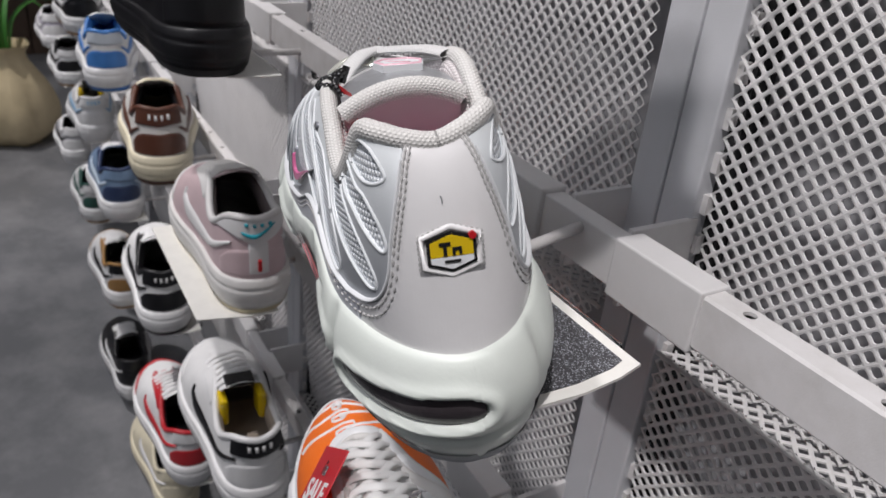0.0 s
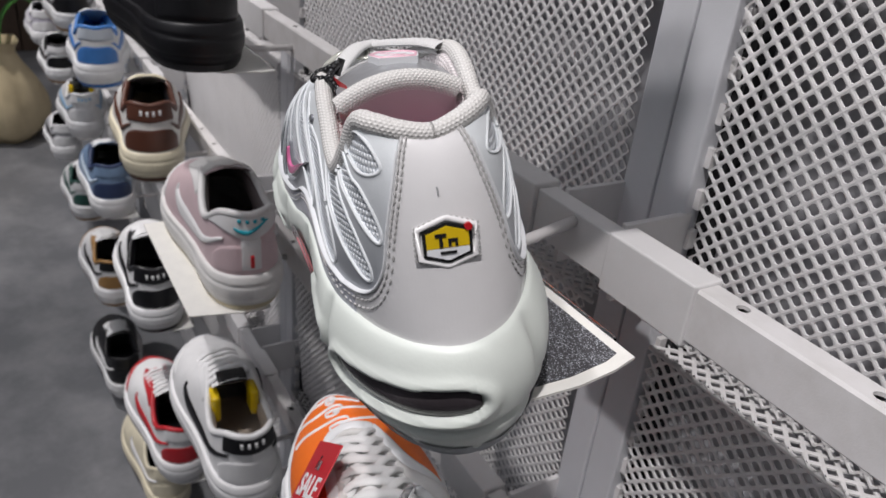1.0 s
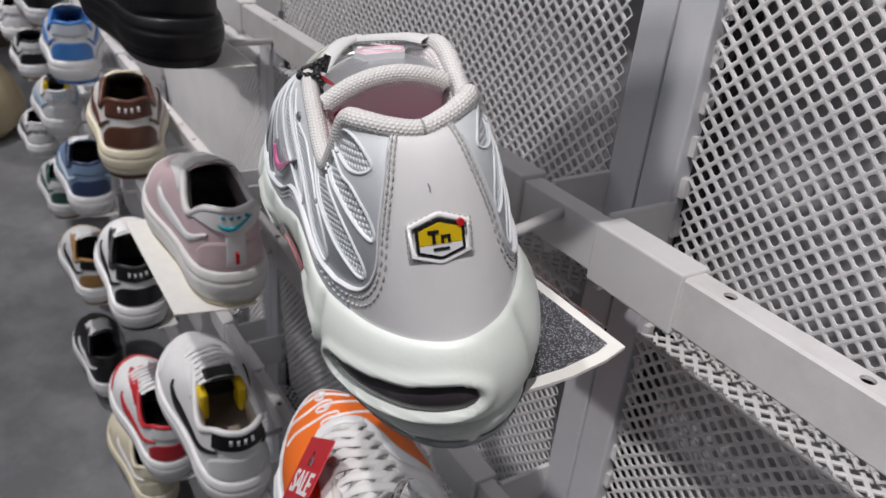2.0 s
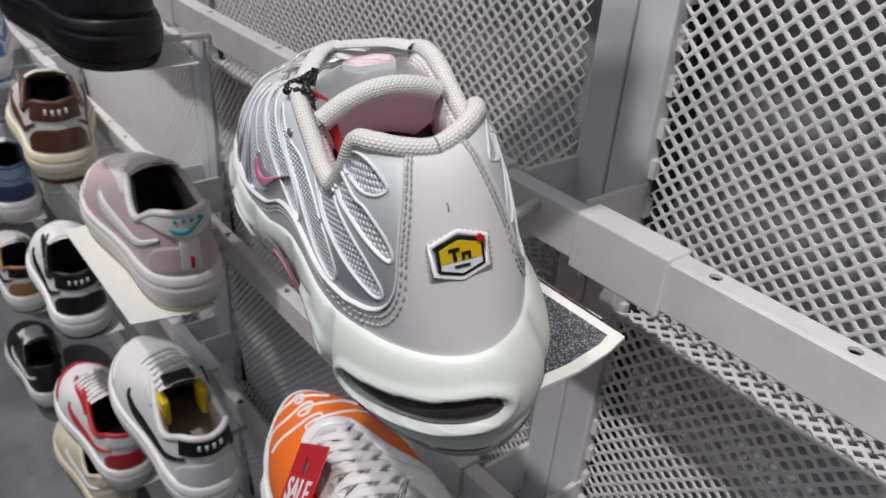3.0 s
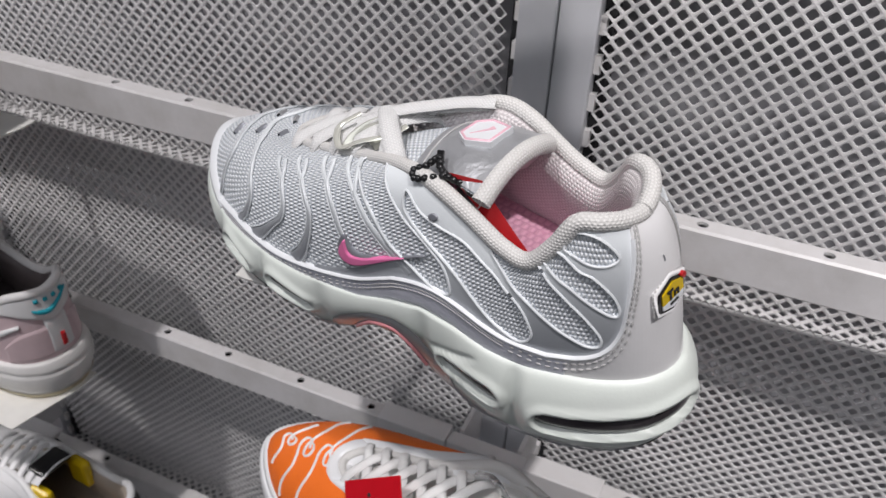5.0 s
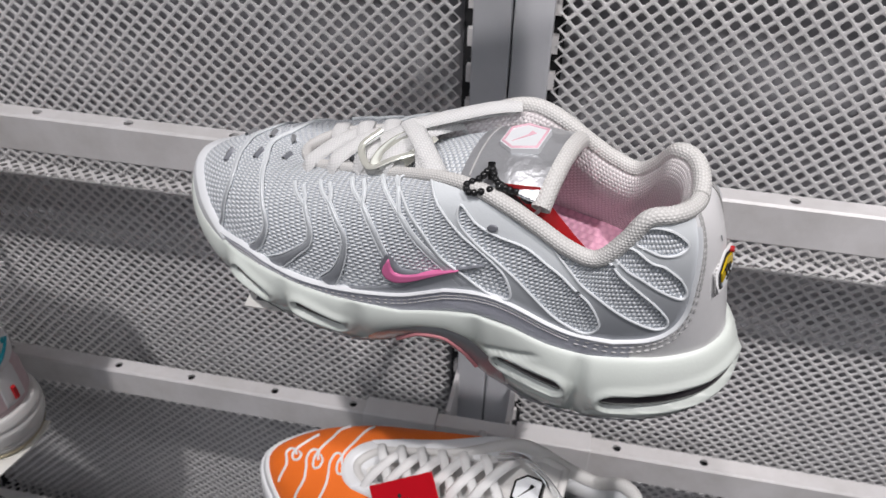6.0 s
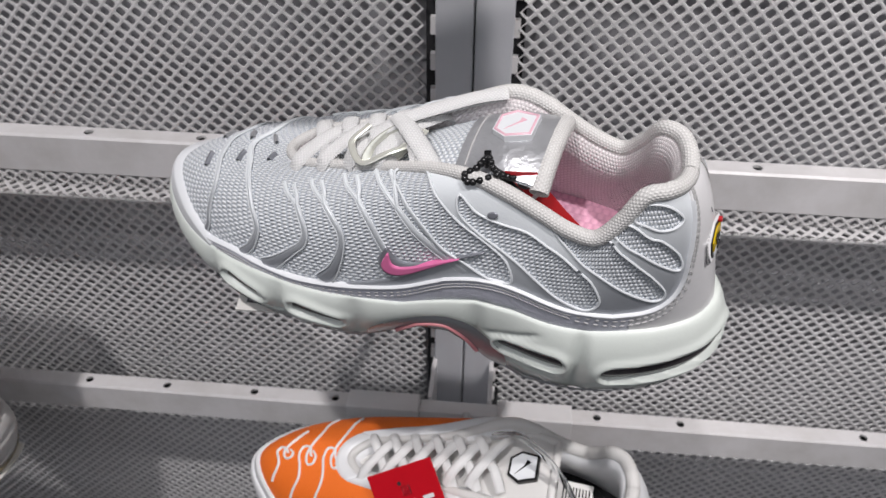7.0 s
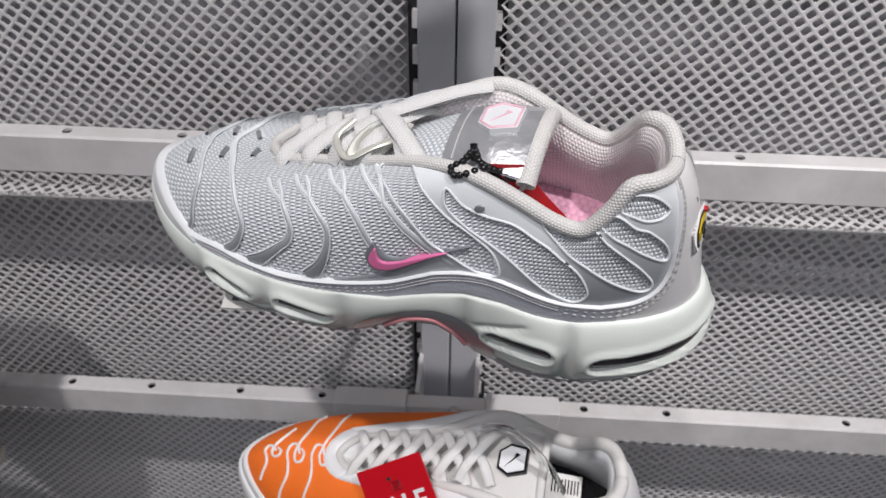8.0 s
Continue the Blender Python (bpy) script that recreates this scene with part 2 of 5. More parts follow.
def rail_mesh(length, holes, depth=0.0160, height=0.030, radius=0.0034):
    """A square tube along x with round holes through its top; its front top edge at the origin."""
    verts, faces = [], []
    ys = (0.0, 0.0015, depth - 0.0015, depth)
    profile = [(0.0, -height + 0.0015), (0.0, -0.0015), (0.0015, 0.0)]
    n = len(profile)
    for x in (0, length):
        verts += [(x, y, z) for y, z in profile]
    faces += [(i, i + 1, n + i + 1, n + i) for i in range(n - 1)]
    k = len(verts)
    for x in (0, length):
        verts += [(x, depth - 0.0015, 0), (x, depth, -0.0015), (x, depth, -height), (x, 0.0015, -height), (x, 0.0, -height + 0.0015)]
    faces += [(k + i, k + i + 1, k + 5 + i + 1, k + 5 + i) for i in range(4)]
    stops = [0.0]
    half = depth / 2 - 0.0015
    for h in holes:
        stops += [h - half, h + half]
    stops.append(length)
    for i in range(0, len(stops) - 1, 2):
        k = len(verts)
        verts += [(stops[i], 0.0015, 0), (stops[i + 1], 0.0015, 0), (stops[i + 1], depth - 0.0015, 0), (stops[i], depth - 0.0015, 0)]
        faces.append((k, k + 1, k + 2, k + 3))
    for h in holes:
        k = len(verts)
        for q in range(16):
            a = math.pi * 2 * q / 16
            s = half / max(abs(math.cos(a)), abs(math.sin(a)))
            verts += [(h + s * math.cos(a), depth / 2 + s * math.sin(a), 0), (h + radius * math.cos(a), depth / 2 + radius * math.sin(a), 0), (h + radius * math.cos(a), depth / 2 + radius * math.sin(a), -0.002)]
        for q in range(16):
            a, b = k + 3 * q, k + 3 * ((q + 1) % 16)
            faces += [(a, b, b + 1, a + 1), (a + 1, b + 1, b + 2, a + 2)]
    return verts, faces


def rail(x0, x1, top, holes):
    length = x1 - x0
    ob = thing("wall_rail", Matrix.Translation((x0, 0.292, top)), "white square steel rail with round holes in its top", "rail", "horizontal rails of the shoe wall", "structure")
    mesh_object("tube", *rail_mesh(length, [h - x0 for h in holes if x0 + 0.02 < h < x1 - 0.02]), RAIL, ob)
    # dark block added inside the tube, so that its holes look shaded
    part("inside", box((0.004, 0.003, -0.028), (length - 0.004, 0.013, -0.005)), VOID_SHADE, ob)


def bracket(x, top):
    """The joint of two rails at a post: a sleeve for each rail, an arm back to each post."""
    ob = thing("rail_bracket", Matrix.Translation((x, 0.292, top)), "grey steel bracket joining two rails to the posts", "bracket", "rail brackets at the posts", "structure")
    part("sleeve", box((-0.097, -0.002, -0.033), (-0.034, 0.018, 0.002), 0.0012), STEEL, ob)
    part("sleeve", box((0.034, -0.002, -0.033), (0.097, 0.018, 0.002), 0.0012), STEEL, ob)
    part("link_bar", box((-0.034, 0.001, -0.030), (0.034, 0.015, -0.001), 0.001), STEEL, ob)
    for s in (-1, 1):
        part("arm", box((min(s * 0.024, s * 0.028), 0.017, -0.05), (max(s * 0.024, s * 0.028), 0.069, 0.0), 0.0006), STEEL, ob)


for top in RAILS:
    for right, left in zip(JOINTS[:-1], JOINTS[1:]):
        holes = [right + d for d in (-0.553, -0.473, -0.330, -0.259, -0.180, -0.108)] if abs(right + 0.118) < 0.01 else [right + d for d in (-0.532, -0.462, -0.312, -0.240, -0.169)]
        rail(left + 0.034, right - 0.034, top, holes)
    for x in JOINTS[1:5]:
        bracket(x, top)


# ---- display shelves ----
def shelf(x, tier, insert, label, slope=0.21, deep=0.075):
    """A small shelf whose card has its back corner by the heel at x; with a slope its front edge hangs low."""
    m = Matrix.Translation((x, 0.234, tier - 0.009)) @ pose(0, 0, 0, math.degrees(math.atan(slope)), 0, 0)
    ob = thing("display_shelf", m, label, "shelf", "small shoe shelves on the rails")
    part("acrylic_plate", box((-0.232, -deep + 0.006, -0.0055), (-0.016, 0.004, -0.0024), 0.0004), ACRYLIC, ob).visible_shadow = False
    # the card's heel end is cut aslant with a slight bow
    heel = [(0.0, 0.0), (0.0015, -0.012), (0.0005, -0.030), (-0.004, -0.050), (-0.011, -deep)]

    def card(name, lo, hi, inset, material, note=""):
        outline = [(px - inset * 1.2, py - (inset if k == 0 else -inset if k == len(heel) - 1 else 0)) for k, (px, py) in enumerate(heel)]
        outline += [(-0.235 + inset, -deep + inset), (-0.235 + inset, -inset)]
        k = len(outline)
        v = [(px, py, hi) for px, py in outline] + [(px, py, lo) for px, py in outline]
        mesh_object(name, v, [tuple(range(k))] + [(i, k + i, k + (i + 1) % k, (i + 1) % k) for i in range(k)], material, ob, note)

    card("card", -0.0020, -0.0006, 0.0, CARD)
    if insert is not CARD:
        card("insert", -0.0008, -0.0002, 0.005, insert, "dark glittering insert")
    part("support_rod", rod((-0.116, 0.0590, -0.010), (-0.116, -0.03, -0.010), 0.0034), RAIL, ob)


# ---- the form of a shoe ----
class Form:
    """A left shoe's upper between two loops, the sole's edge and the opening, both given from heel to toe along the outer side.
    x runs to the toe, y to the outer side, z up from the ground. a runs round the shoe (0 heel, 0.5 toe), t up the wall."""

    def __init__(self, top, base, puff=0.5, inward=0.45, bulge=(0.011, 0.004, 0.007), ground=None, lip=0.003, steps=280, lean=0.0, foot=0.2, rise=0.0):
        self.n = steps
        self.top_loop = self.ring(top)
        # the collar stands higher and wider on the inner side, beside the tongue
        more = np.exp(-((self.top_loop[:, 0] - 0.117) / 0.026) ** 2) * np.clip(-self.top_loop[:, 1] / 0.015, 0, 1) * rise
        self.top_loop += np.stack([0 * more, -0.8 * more, more], 1)
        self.base_loop = self.ring(base)
        self.puff, self.inward, self.bulge, self.lean, self.foot = puff, inward, bulge, lean, foot
        self.lip = lip if callable(lip) else (lambda x: lip + 0.0 * x)
        self.ground = ground or (lambda x: 0.0)
        d = np.roll(self.base_loop, -1, 0) - np.roll(self.base_loop, 1, 0)
        out = np.stack([-d[:, 1], d[:, 0], d[:, 0] * 0], 1)
        self.out_loop = out / np.linalg.norm(out, axis=1)[:, None]
        if self.out_loop[0, 0] > 0:
            self.out_loop = -self.out_loop
        seg = np.linalg.norm(d[:, :2], axis=1) / 2
        s = np.concatenate([[0], np.cumsum((seg + np.roll(seg, -1)) / 2)])[:-1]
        self.total = seg.sum()
        self.arc = np.where(s > self.total / 2, s - self.total, s)

    def ring(self, side):
        side = np.asarray(side, float)
        other = side[1:-1][::-1] * (1, -1, 1)
        return spline(np.vstack([side, other]), self.n, closed=True)

    def pick(self, loop, a):
        f = (np.asarray(a, float) % 1.0) * self.n
        i = np.floor(f).astype(int)
        w = (f - i)[..., None]
        return loop[i % self.n] * (1 - w) + loop[(i + 1) % self.n] * w

    def at(self, a, t):
        a, t = np.broadcast_arrays(np.asarray(a, float), np.asarray(t, float))
        lo, hi = self.pick(self.base_loop, a), self.pick(self.top_loop, a)
        rise = hi[..., 2] - lo[..., 2]
        c1 = lo.copy()
        c1[..., 2] += self.puff * rise
        c1[..., 0] += self.lean * np.clip(1 - (lo[..., 0] - 0.011) / 0.018, 0, 1)
        c2 = hi.copy()
        c2[..., :2] += self.inward * (lo[..., :2] - hi[..., :2])
        c2[..., 2] -= 0.10 * rise
        t = t[..., None]
        return (1 - t) ** 3 * lo + 3 * (1 - t) ** 2 * t * c1 + 3 * (1 - t) * t ** 2 * c2 + t ** 3 * hi

    def normal(self, a, t):
        e = 0.002
        n = np.cross(self.at(np.asarray(a) - e, t) - self.at(np.asarray(a) + e, t), self.at(a, np.asarray(t) + e) - self.at(a, np.asarray(t) - e))
        return n / (np.linalg.norm(n, axis=-1)[..., None] + 1e-12)

    def over(self, a, t, off):
        return self.at(a, t) + self.normal(a, t) * np.asarray(off)[..., None]


def upper_mesh(form, na=180, nt=28):
    a, t = np.meshgrid(np.linspace(0, 1, na), np.linspace(0, 1, nt), indexing="ij")
    p = form.at(a, t)
    rise = np.linalg.norm(np.diff(p, axis=1, prepend=p[:, :1]), axis=2).cumsum(1)
    uv = np.stack([a * form.total, rise], -1).reshape(-1, 2)
    return p.reshape(-1, 3), grid_faces(na, nt), uv


def patch_mesh(form, a0, a1, low, high, off=0.0012, na=40, nt=14):
    """A raised panel on the upper between the heights low(f) and high(f), f from 0 to 1 along it, with an edge down to the surface."""
    f = np.linspace(0, 1, na)
    lo, hi = np.array([low(v) for v in f]), np.array([high(v) for v in f])
    w = np.linspace(0, 1, nt)
    a = np.repeat((a0 + (a1 - a0) * f)[:, None], nt, 1)
    t = np.clip(lo[:, None] + (hi - lo)[:, None] * w[None, :], -0.02, 1.0)
    lift = np.full((na, nt), off)
    lift[0], lift[-1], lift[:, 0], lift[:, -1] = -0.0006, -0.0006, -0.0006, -0.0006
    p = form.over(a, t, lift)
    rise = np.linalg.norm(np.diff(p, axis=1, prepend=p[:, :1]), axis=2).cumsum(1)
    uv = np.stack([a * form.total, rise + lo[:, None] * 0.07], -1).reshape(-1, 2)
    return p.reshape(-1, 3), grid_faces(na, nt), uv


def blob_mesh(form, outline, off=0.0012, count=60, rings=7, curve=0.0):
    """A raised patch with a closed outline of (a, t) control points."""
    edge = spline(outline, count, closed=True)
    mid = edge.mean(0)
    k = np.concatenate([[1.0], np.linspace(0.985, 0.0, rings)])
    at = mid + (edge - mid)[None] * k[:, None, None]
    lift = np.full((rings + 1, count), off) + curve * (1 - k[:, None] ** 2)
    lift[0] = -0.0006
    p = form.over(at[..., 0], at[..., 1], lift)
    p = np.concatenate([p, p[:, :1]], 1)
    at = np.concatenate([at, at[:, :1]], 1)
    uv = np.stack([at[..., 0] * form.total, at[..., 1] * 0.07], -1).reshape(-1, 2)
    return p.reshape(-1, 3), grid_faces(rings + 1, count + 1), uv


def ribbon_mesh(form, points, widths, off=0.0012, count=60, across=7):
    """A raised strip along (a, t) control points; widths in metres at those points."""
    line = spline(points, count)
    width = spline(np.asarray(widths, float)[:, None], count)[:, 0]
    a, t = line[:, 0], line[:, 1]
    p, n = form.at(a, t), form.normal(a, t)
    along = np.gradient(p, axis=0)
    side = np.cross(n, along)
    side /= np.linalg.norm(side, axis=1)[:, None] + 1e-12
    w = np.linspace(-1, 1, across)
    lift = off * (1 - np.abs(w) ** 4) - 0.0004 * (np.abs(w) > 0.99)
    q = p[:, None] + side[:, None] * (w[None, :, None] * width[:, None, None] / 2) + n[:, None] * lift[None, :, None]
    # strip stays on the curved wall: sag its edges with the wall
    uv = np.stack([np.repeat(np.linalg.norm(along, axis=1).cumsum(), across), np.repeat(t, across)], 1)
    return q.reshape(-1, 3), grid_faces(count, across), uv


def sole_point(form, a, p, extra=0.0):
    """The midsole's wall at height fraction p, with its place, outward way and arc."""
    lo = form.pick(form.base_loop, a)
    out = form.pick(form.out_loop, a)
    x = lo[..., 0]
    heel, mid, fore = form.bulge
    b = np.interp(x, [0.0, 0.06, 0.10, 0.15, 0.20, 0.29, 0.31], [heel, heel * 0.9, mid, mid, fore, fore * 0.8, fore * 0.6])
    low = np.vectorize(form.ground)(x)
    z = low + (lo[..., 2] + form.lip(x) - low) * p
    swell = np.sin(np.pi * np.clip(p, 0, 1)) ** 0.75
    r = -0.002 * (1 - p) + 0.0030 * p + b * np.where(p < 0.5, form.foot + (1 - form.foot) * swell, swell) + extra
    q = lo + out * r[..., None]
    q[..., 2] = z
    return q


def sole_mesh(form, windows=(), grooves=(), creases=(), na=420, npz=34, p0=0.0, p1=1.0, extra=0.0):
    """windows: (arc0, z0, arc1, z1, radius, depth) in metres along the wall; grooves: (arc, width, depth)."""
    a, p = np.meshgrid(np.linspace(0, 1, na), np.linspace(p0, p1, npz), indexing="ij")
    arc = np.interp(a % 1.0, np.arange(form.n + 1) / form.n, np.concatenate([np.unwrap(form.arc / form.total * 2 * np.pi) / 2 / np.pi * form.total, [form.total]]))
    arc = np.where(arc > form.total / 2, arc - form.total, arc)
    q = sole_point(form, a, p, np.full(a.shape, extra))
    push = np.zeros(a.shape)
    for s0, z0, s1, z1, r, depth in windows:
        ab = np.array([s1 - s0, z1 - z0])
        k = np.clip(((arc - s0) * ab[0] + (q[..., 2] - z0) * ab[1]) / (ab @ ab), 0, 1)
        d = np.hypot(arc - s0 - k * ab[0], q[..., 2] - z0 - k * ab[1])
        push -= depth * np.clip((r + 0.0008 - d) / 0.0016, 0, 1)
        push += 0.0018 * np.exp(-((d - r - 0.0024) / 0.0020) ** 2)
    for s0, w, depth in grooves:
        push -= depth * np.exp(-((arc - s0) / w) ** 2) * np.sin(np.pi * np.clip(p, 0.01, 0.99)) ** 0.5
    for s0, z0, s1, z1, w, depth in creases:
        line = np.interp(arc, [s0, s1], [z0, z1])
        inside = np.clip((arc - s0) / 0.006, 0, 1) * np.clip((s1 - arc) / 0.006, 0, 1)
        push -= depth * inside * np.exp(-((q[..., 2] - line) / w) ** 2)
    out = form.pick(form.out_loop, a)
    q = q + out * push[..., None]
    if p1 == 1.0:
        q = np.concatenate([q, q[:, -1:] - out[:, -1:] * 0.005], 1)
        arc = np.concatenate([arc, arc[:, -1:]], 1)
        npz += 1
    verts, faces = q.reshape(-1, 3), grid_faces(na, npz)
    uv = np.stack([arc, q[..., 2]], -1).reshape(-1, 2)
    if p0 == 0.0:
        row = [i * npz for i in range(na - 1)]
        faces = faces + [(row[i], row[i + 1], row[-1 - (i + 1)], row[-1 - i]) for i in range(len(row) // 2 - 1)]
    return verts, faces, uv


def window_mesh(form, window, inset=0.0026, count=40):
    """The clear cushion behind a window of the midsole."""
    s0, z0, s1, z1, r, depth = window
    arcs = np.linspace(s0 - r, s1 + r, count)
    verts = []
    order = np.argsort(form.arc)
    for s in arcs:
        k = min(max((s - s0) / (s1 - s0), 0), 1)
        a = np.interp(s, form.arc[order], order / form.n + np.where(form.arc[order] < 0, -1.0, 0.0))
        zc = z0 + k * (z1 - z0)
        for v in np.linspace(-1, 1, 7):
            z = zc + v * (r + 0.0006)
            lo = form.pick(form.base_loop, a)
            low = form.ground(lo[0])
            p = (z - low) / (lo[2] + form.lip(lo[0]) - low)
            q = sole_point(form, np.array(a), np.array(p), np.array(0.0)) - form.pick(form.out_loop, a) * (inset - 0.0015 * (1 - v * v))
            verts.append(q)
    return verts, grid_faces(count, 7)


def lining_mesh(form, na=160, foot=0.060, pad=0.007):
    a = np.linspace(0, 1, na)
    hi, lo, out = form.pick(form.top_loop, a), form.pick(form.base_loop, a), form.pick(form.out_loop, a)
    bed = lo - out * 0.008
    bed[:, 2] = foot
    w = np.clip((lo[:, :1] - 0.13) / 0.05, 0, 1)
    bed = bed * (1 - w) + (hi - (0, 0, 0.012)) * w
    rows = [hi.copy(), hi - out * pad * 0.8 + (0, 0, -0.002), hi - out * pad + (0, 0, -0.012)]
    start = rows[-1]
    for k in np.linspace(0.2, 1, 8):
        rows.append(start * (1 - k) + bed * k)
    q = np.stack(rows, 1)
    rise = np.linalg.norm(np.diff(q, axis=1, prepend=q[:, :1]), axis=2).cumsum(1)
    uv = np.stack([np.repeat((a * form.total)[:, None], q.shape[1], 1), rise], -1).reshape(-1, 2)
    return q.reshape(-1, 3), grid_faces(na, q.shape[1]), uv


def footbed_mesh(form, foot=0.061, na=80):
    a = np.linspace(0, 0.33, na)
    l = form.pick(form.base_loop, a) - form.pick(form.out_loop, a) * 0.004
    r = form.pick(form.base_loop, -a) - form.pick(form.out_loop, -a) * 0.004
    w = np.linspace(0, 1, 9)[None, :, None]
    q = l[:, None] * (1 - w) + r[:, None] * w
    q[..., 2] = foot
    return q.reshape(-1, 3), grid_faces(na, 9), q[..., :2].reshape(-1, 2)


TN_TOP = ((.036, 0, .1205), (.038, .010, .1225), (.043, .0175, .1243), (.0505, .0215, .1225), (.0565, .0255, .111), (.065, .029, .1005), (.077, .0295, .1015), (.091, .0285, .107),
          (.105, .0275, .112), (.120, .0255, .114), (.140, .0215, .109), (.165, .018, .099), (.190, .0155, .090), (.213, .012, .082), (.224, 0, .078))
TN_BASE = ((.011, 0, .052), (.0165, .014, .052), (.030, .0250, .051), (.045, .0320, .050), (.060, .0365, .048), (.075, .039, .046), (.091, .040, .044), (.110, .041, .043),
           (.132, .043, .041), (.155, .046, .038), (.185, .049, .035), (.215, .049, .032), (.248, .043, .030), (.283, .026, .032), (.303, 0, .035))


def tn_ground(x):
    return float(np.interp(x, [0, .012, .085, .1045, .115, .125, .14, .15, .162, .175, .25, .305], [.005, .002, 0, .007, .018, .025, .024, .018, .010, .004, .002, .015]))


def tn_lip(x):
    """How far the midsole climbs over the upper's edge; most at the arch and at the ball of the foot."""
    return np.interp(x, [0, .06, .077, .093, .112, .1255, .148, .165, .19, .214, .234, .264, .305], [.001, .002, .005, .010, .0115, .009, .0035, .003, .003, .005, .0065, .004, .004])


# ---- the silver and white running shoe ----
def shoe_pose(x, y, tier, turn, slope=0.21):
    """The pose of a shoe whose heel stands at x, y on a shelf of that tier; turn: degrees of its toe towards the wall."""
    z = tier - 0.009 + slope * (y - 0.232)
    n = Vector((0, -slope, 1)).normalized()
    f = Vector((-math.cos(radians(turn)), math.sin(radians(turn)), slope * math.sin(radians(turn)))).normalized()
    l = n.cross(f)
    m = Matrix((f, l, n)).transposed().to_4x4()
    return Matrix.Translation((x, y, z)) @ m


def faded(name, top, bottom, lo, hi, metal, rough):
    """A printed film that fades from one colour to another up the wall of the shoe (the UV's second axis)."""
    m = shader(name, top, rough, metal)
    b = m.node_tree.nodes["Principled BSDF"]
    uv = node(m, "ShaderNodeUVMap")
    split = node(m, "ShaderNodeSeparateXYZ")
    link(m, uv.outputs[0], split.inputs[0])
    ramp = node(m, "ShaderNodeMapRange")
    ramp.inputs[1].default_value, ramp.inputs[2].default_value = lo, hi
    link(m, split.outputs[1], ramp.inputs[0])
    mix = node(m, "ShaderNodeMix", data_type="RGBA")
    mix.inputs[6].default_value, mix.inputs[7].default_value = (*bottom, 1), (*top, 1)
    link(m, ramp.outputs[0], mix.inputs[0])
    link(m, mix.outputs[2], b.inputs["Base Color"])
    shine = node(m, "ShaderNodeMapRange")
    shine.inputs[1].default_value, shine.inputs[2].default_value, shine.inputs[3].default_value, shine.inputs[4].default_value = lo, hi, metal, 0.0
    link(m, split.outputs[1], shine.inputs[0])
    link(m, shine.outputs[0], b.inputs["Metallic"])
    where = node(m, "ShaderNodeTexCoord")
    fine = node(m, "ShaderNodeTexNoise", Scale=1400.0, Detail=1.0)
    link(m, where.outputs["Object"], fine.inputs["Vector"])
    relief = node(m, "ShaderNodeBump", Strength=0.12, Distance=0.0006)
    link(m, fine.outputs[0], relief.inputs["Height"])
    link(m, relief.outputs[0], b.inputs["Normal"])
    return m


FOAM = worn("pale_mint_foam", (0.74, 0.79, 0.74), (0.66, 0.69, 0.66), 0.42, 0, 40, 0.5, 0.06, 700)
MESH = woven("white_sport_mesh", (0.86, 0.89, 0.91), (0.40, 0.44, 0.50), 0.0030, 0.0022, 0.0009)
KNIT = woven("white_collar_knit", (0.76, 0.75, 0.73), (0.60, 0.59, 0.57), 0.0016, 0.0011, 0.0003)
LINING = woven("white_pink_lining", (0.80, 0.76, 0.76), (0.60, 0.54, 0.55), 0.0030, 0.0020, 0.0005)
PINK = woven("pink_insole", (0.82, 0.45, 0.58), (0.66, 0.32, 0.45), 0.0040, 0.0040, 0.0005)
GREYSOLE = worn("grey_rubber", (0.36, 0.38, 0.40), (0.28, 0.29, 0.30), 0.6, 0, 60, 0.5, 0.1, 700)
CLEAR = worn("smoky_clear_cushion", (0.045, 0.038, 0.042), (0.11, 0.10, 0.105), 0.16, 0.0, 50, 0.7, 0.0, Specular_IOR_Level=0.35)
PATENT = worn("white_heel_leather", (0.80, 0.795, 0.80), (0.73, 0.72, 0.72), 0.24, 0, 30, 0.6, 0.05, 500)
LILAC = worn("silver_lilac_leather", (0.56, 0.57, 0.64), (0.45, 0.46, 0.52), 0.36, 0.12, 60, 0.6, 0.5, 420)
VEIN = faded("silver_to_white_film", (0.78, 0.82, 0.84), (0.36, 0.38, 0.41), 0.16, 0.80, 0.35, 0.36)
SILVER = worn("silver_leather", (0.55, 0.56, 0.58), (0.42, 0.43, 0.45), 0.36, 0.65, 40, 0.6, 0.5, 260)
PIPING = worn("white_piping", (0.78, 0.80, 0.82), (0.74, 0.76, 0.78), 0.4, 0, 60, 0.4, 0.05, 600)
LACE = woven("white_lace", (0.80, 0.80, 0.79), (0.64, 0.64, 0.64), 0.0016, 0.0012, 0.0003)
PALEPINK = worn("pale_pink_film", (0.80, 0.50, 0.58), (0.74, 0.44, 0.52), 0.3, 0, 60, 0.4, 0.02)
FILM = worn("white_film_edge", (0.74, 0.77, 0.79), (0.66, 0.69, 0.71), 0.38, 0.0, 60, 0.4, 0.03)
# light thread painted darker, its colour holding the shade around each stitch
THREAD = worn("shade_darkened_thread", (0.50, 0.495, 0.49), (0.34, 0.335, 0.33), 0.7, 0, 300, 0.5)
HOTPINK = worn("glossy_pink_film", (0.80, 0.20, 0.42), (0.72, 0.16, 0.36), 0.25, 0, 60, 0.4, 0.02)
GUNMETAL = worn("grey_gloss_film", (0.26, 0.27, 0.30), (0.20, 0.21, 0.23), 0.28, 0.3, 60, 0.4, 0.02)
BLACK = worn("black_gloss_plastic", (0.012, 0.012, 0.013), (0.03, 0.03, 0.03), 0.22, 0, 80, 0.3, 0.02)
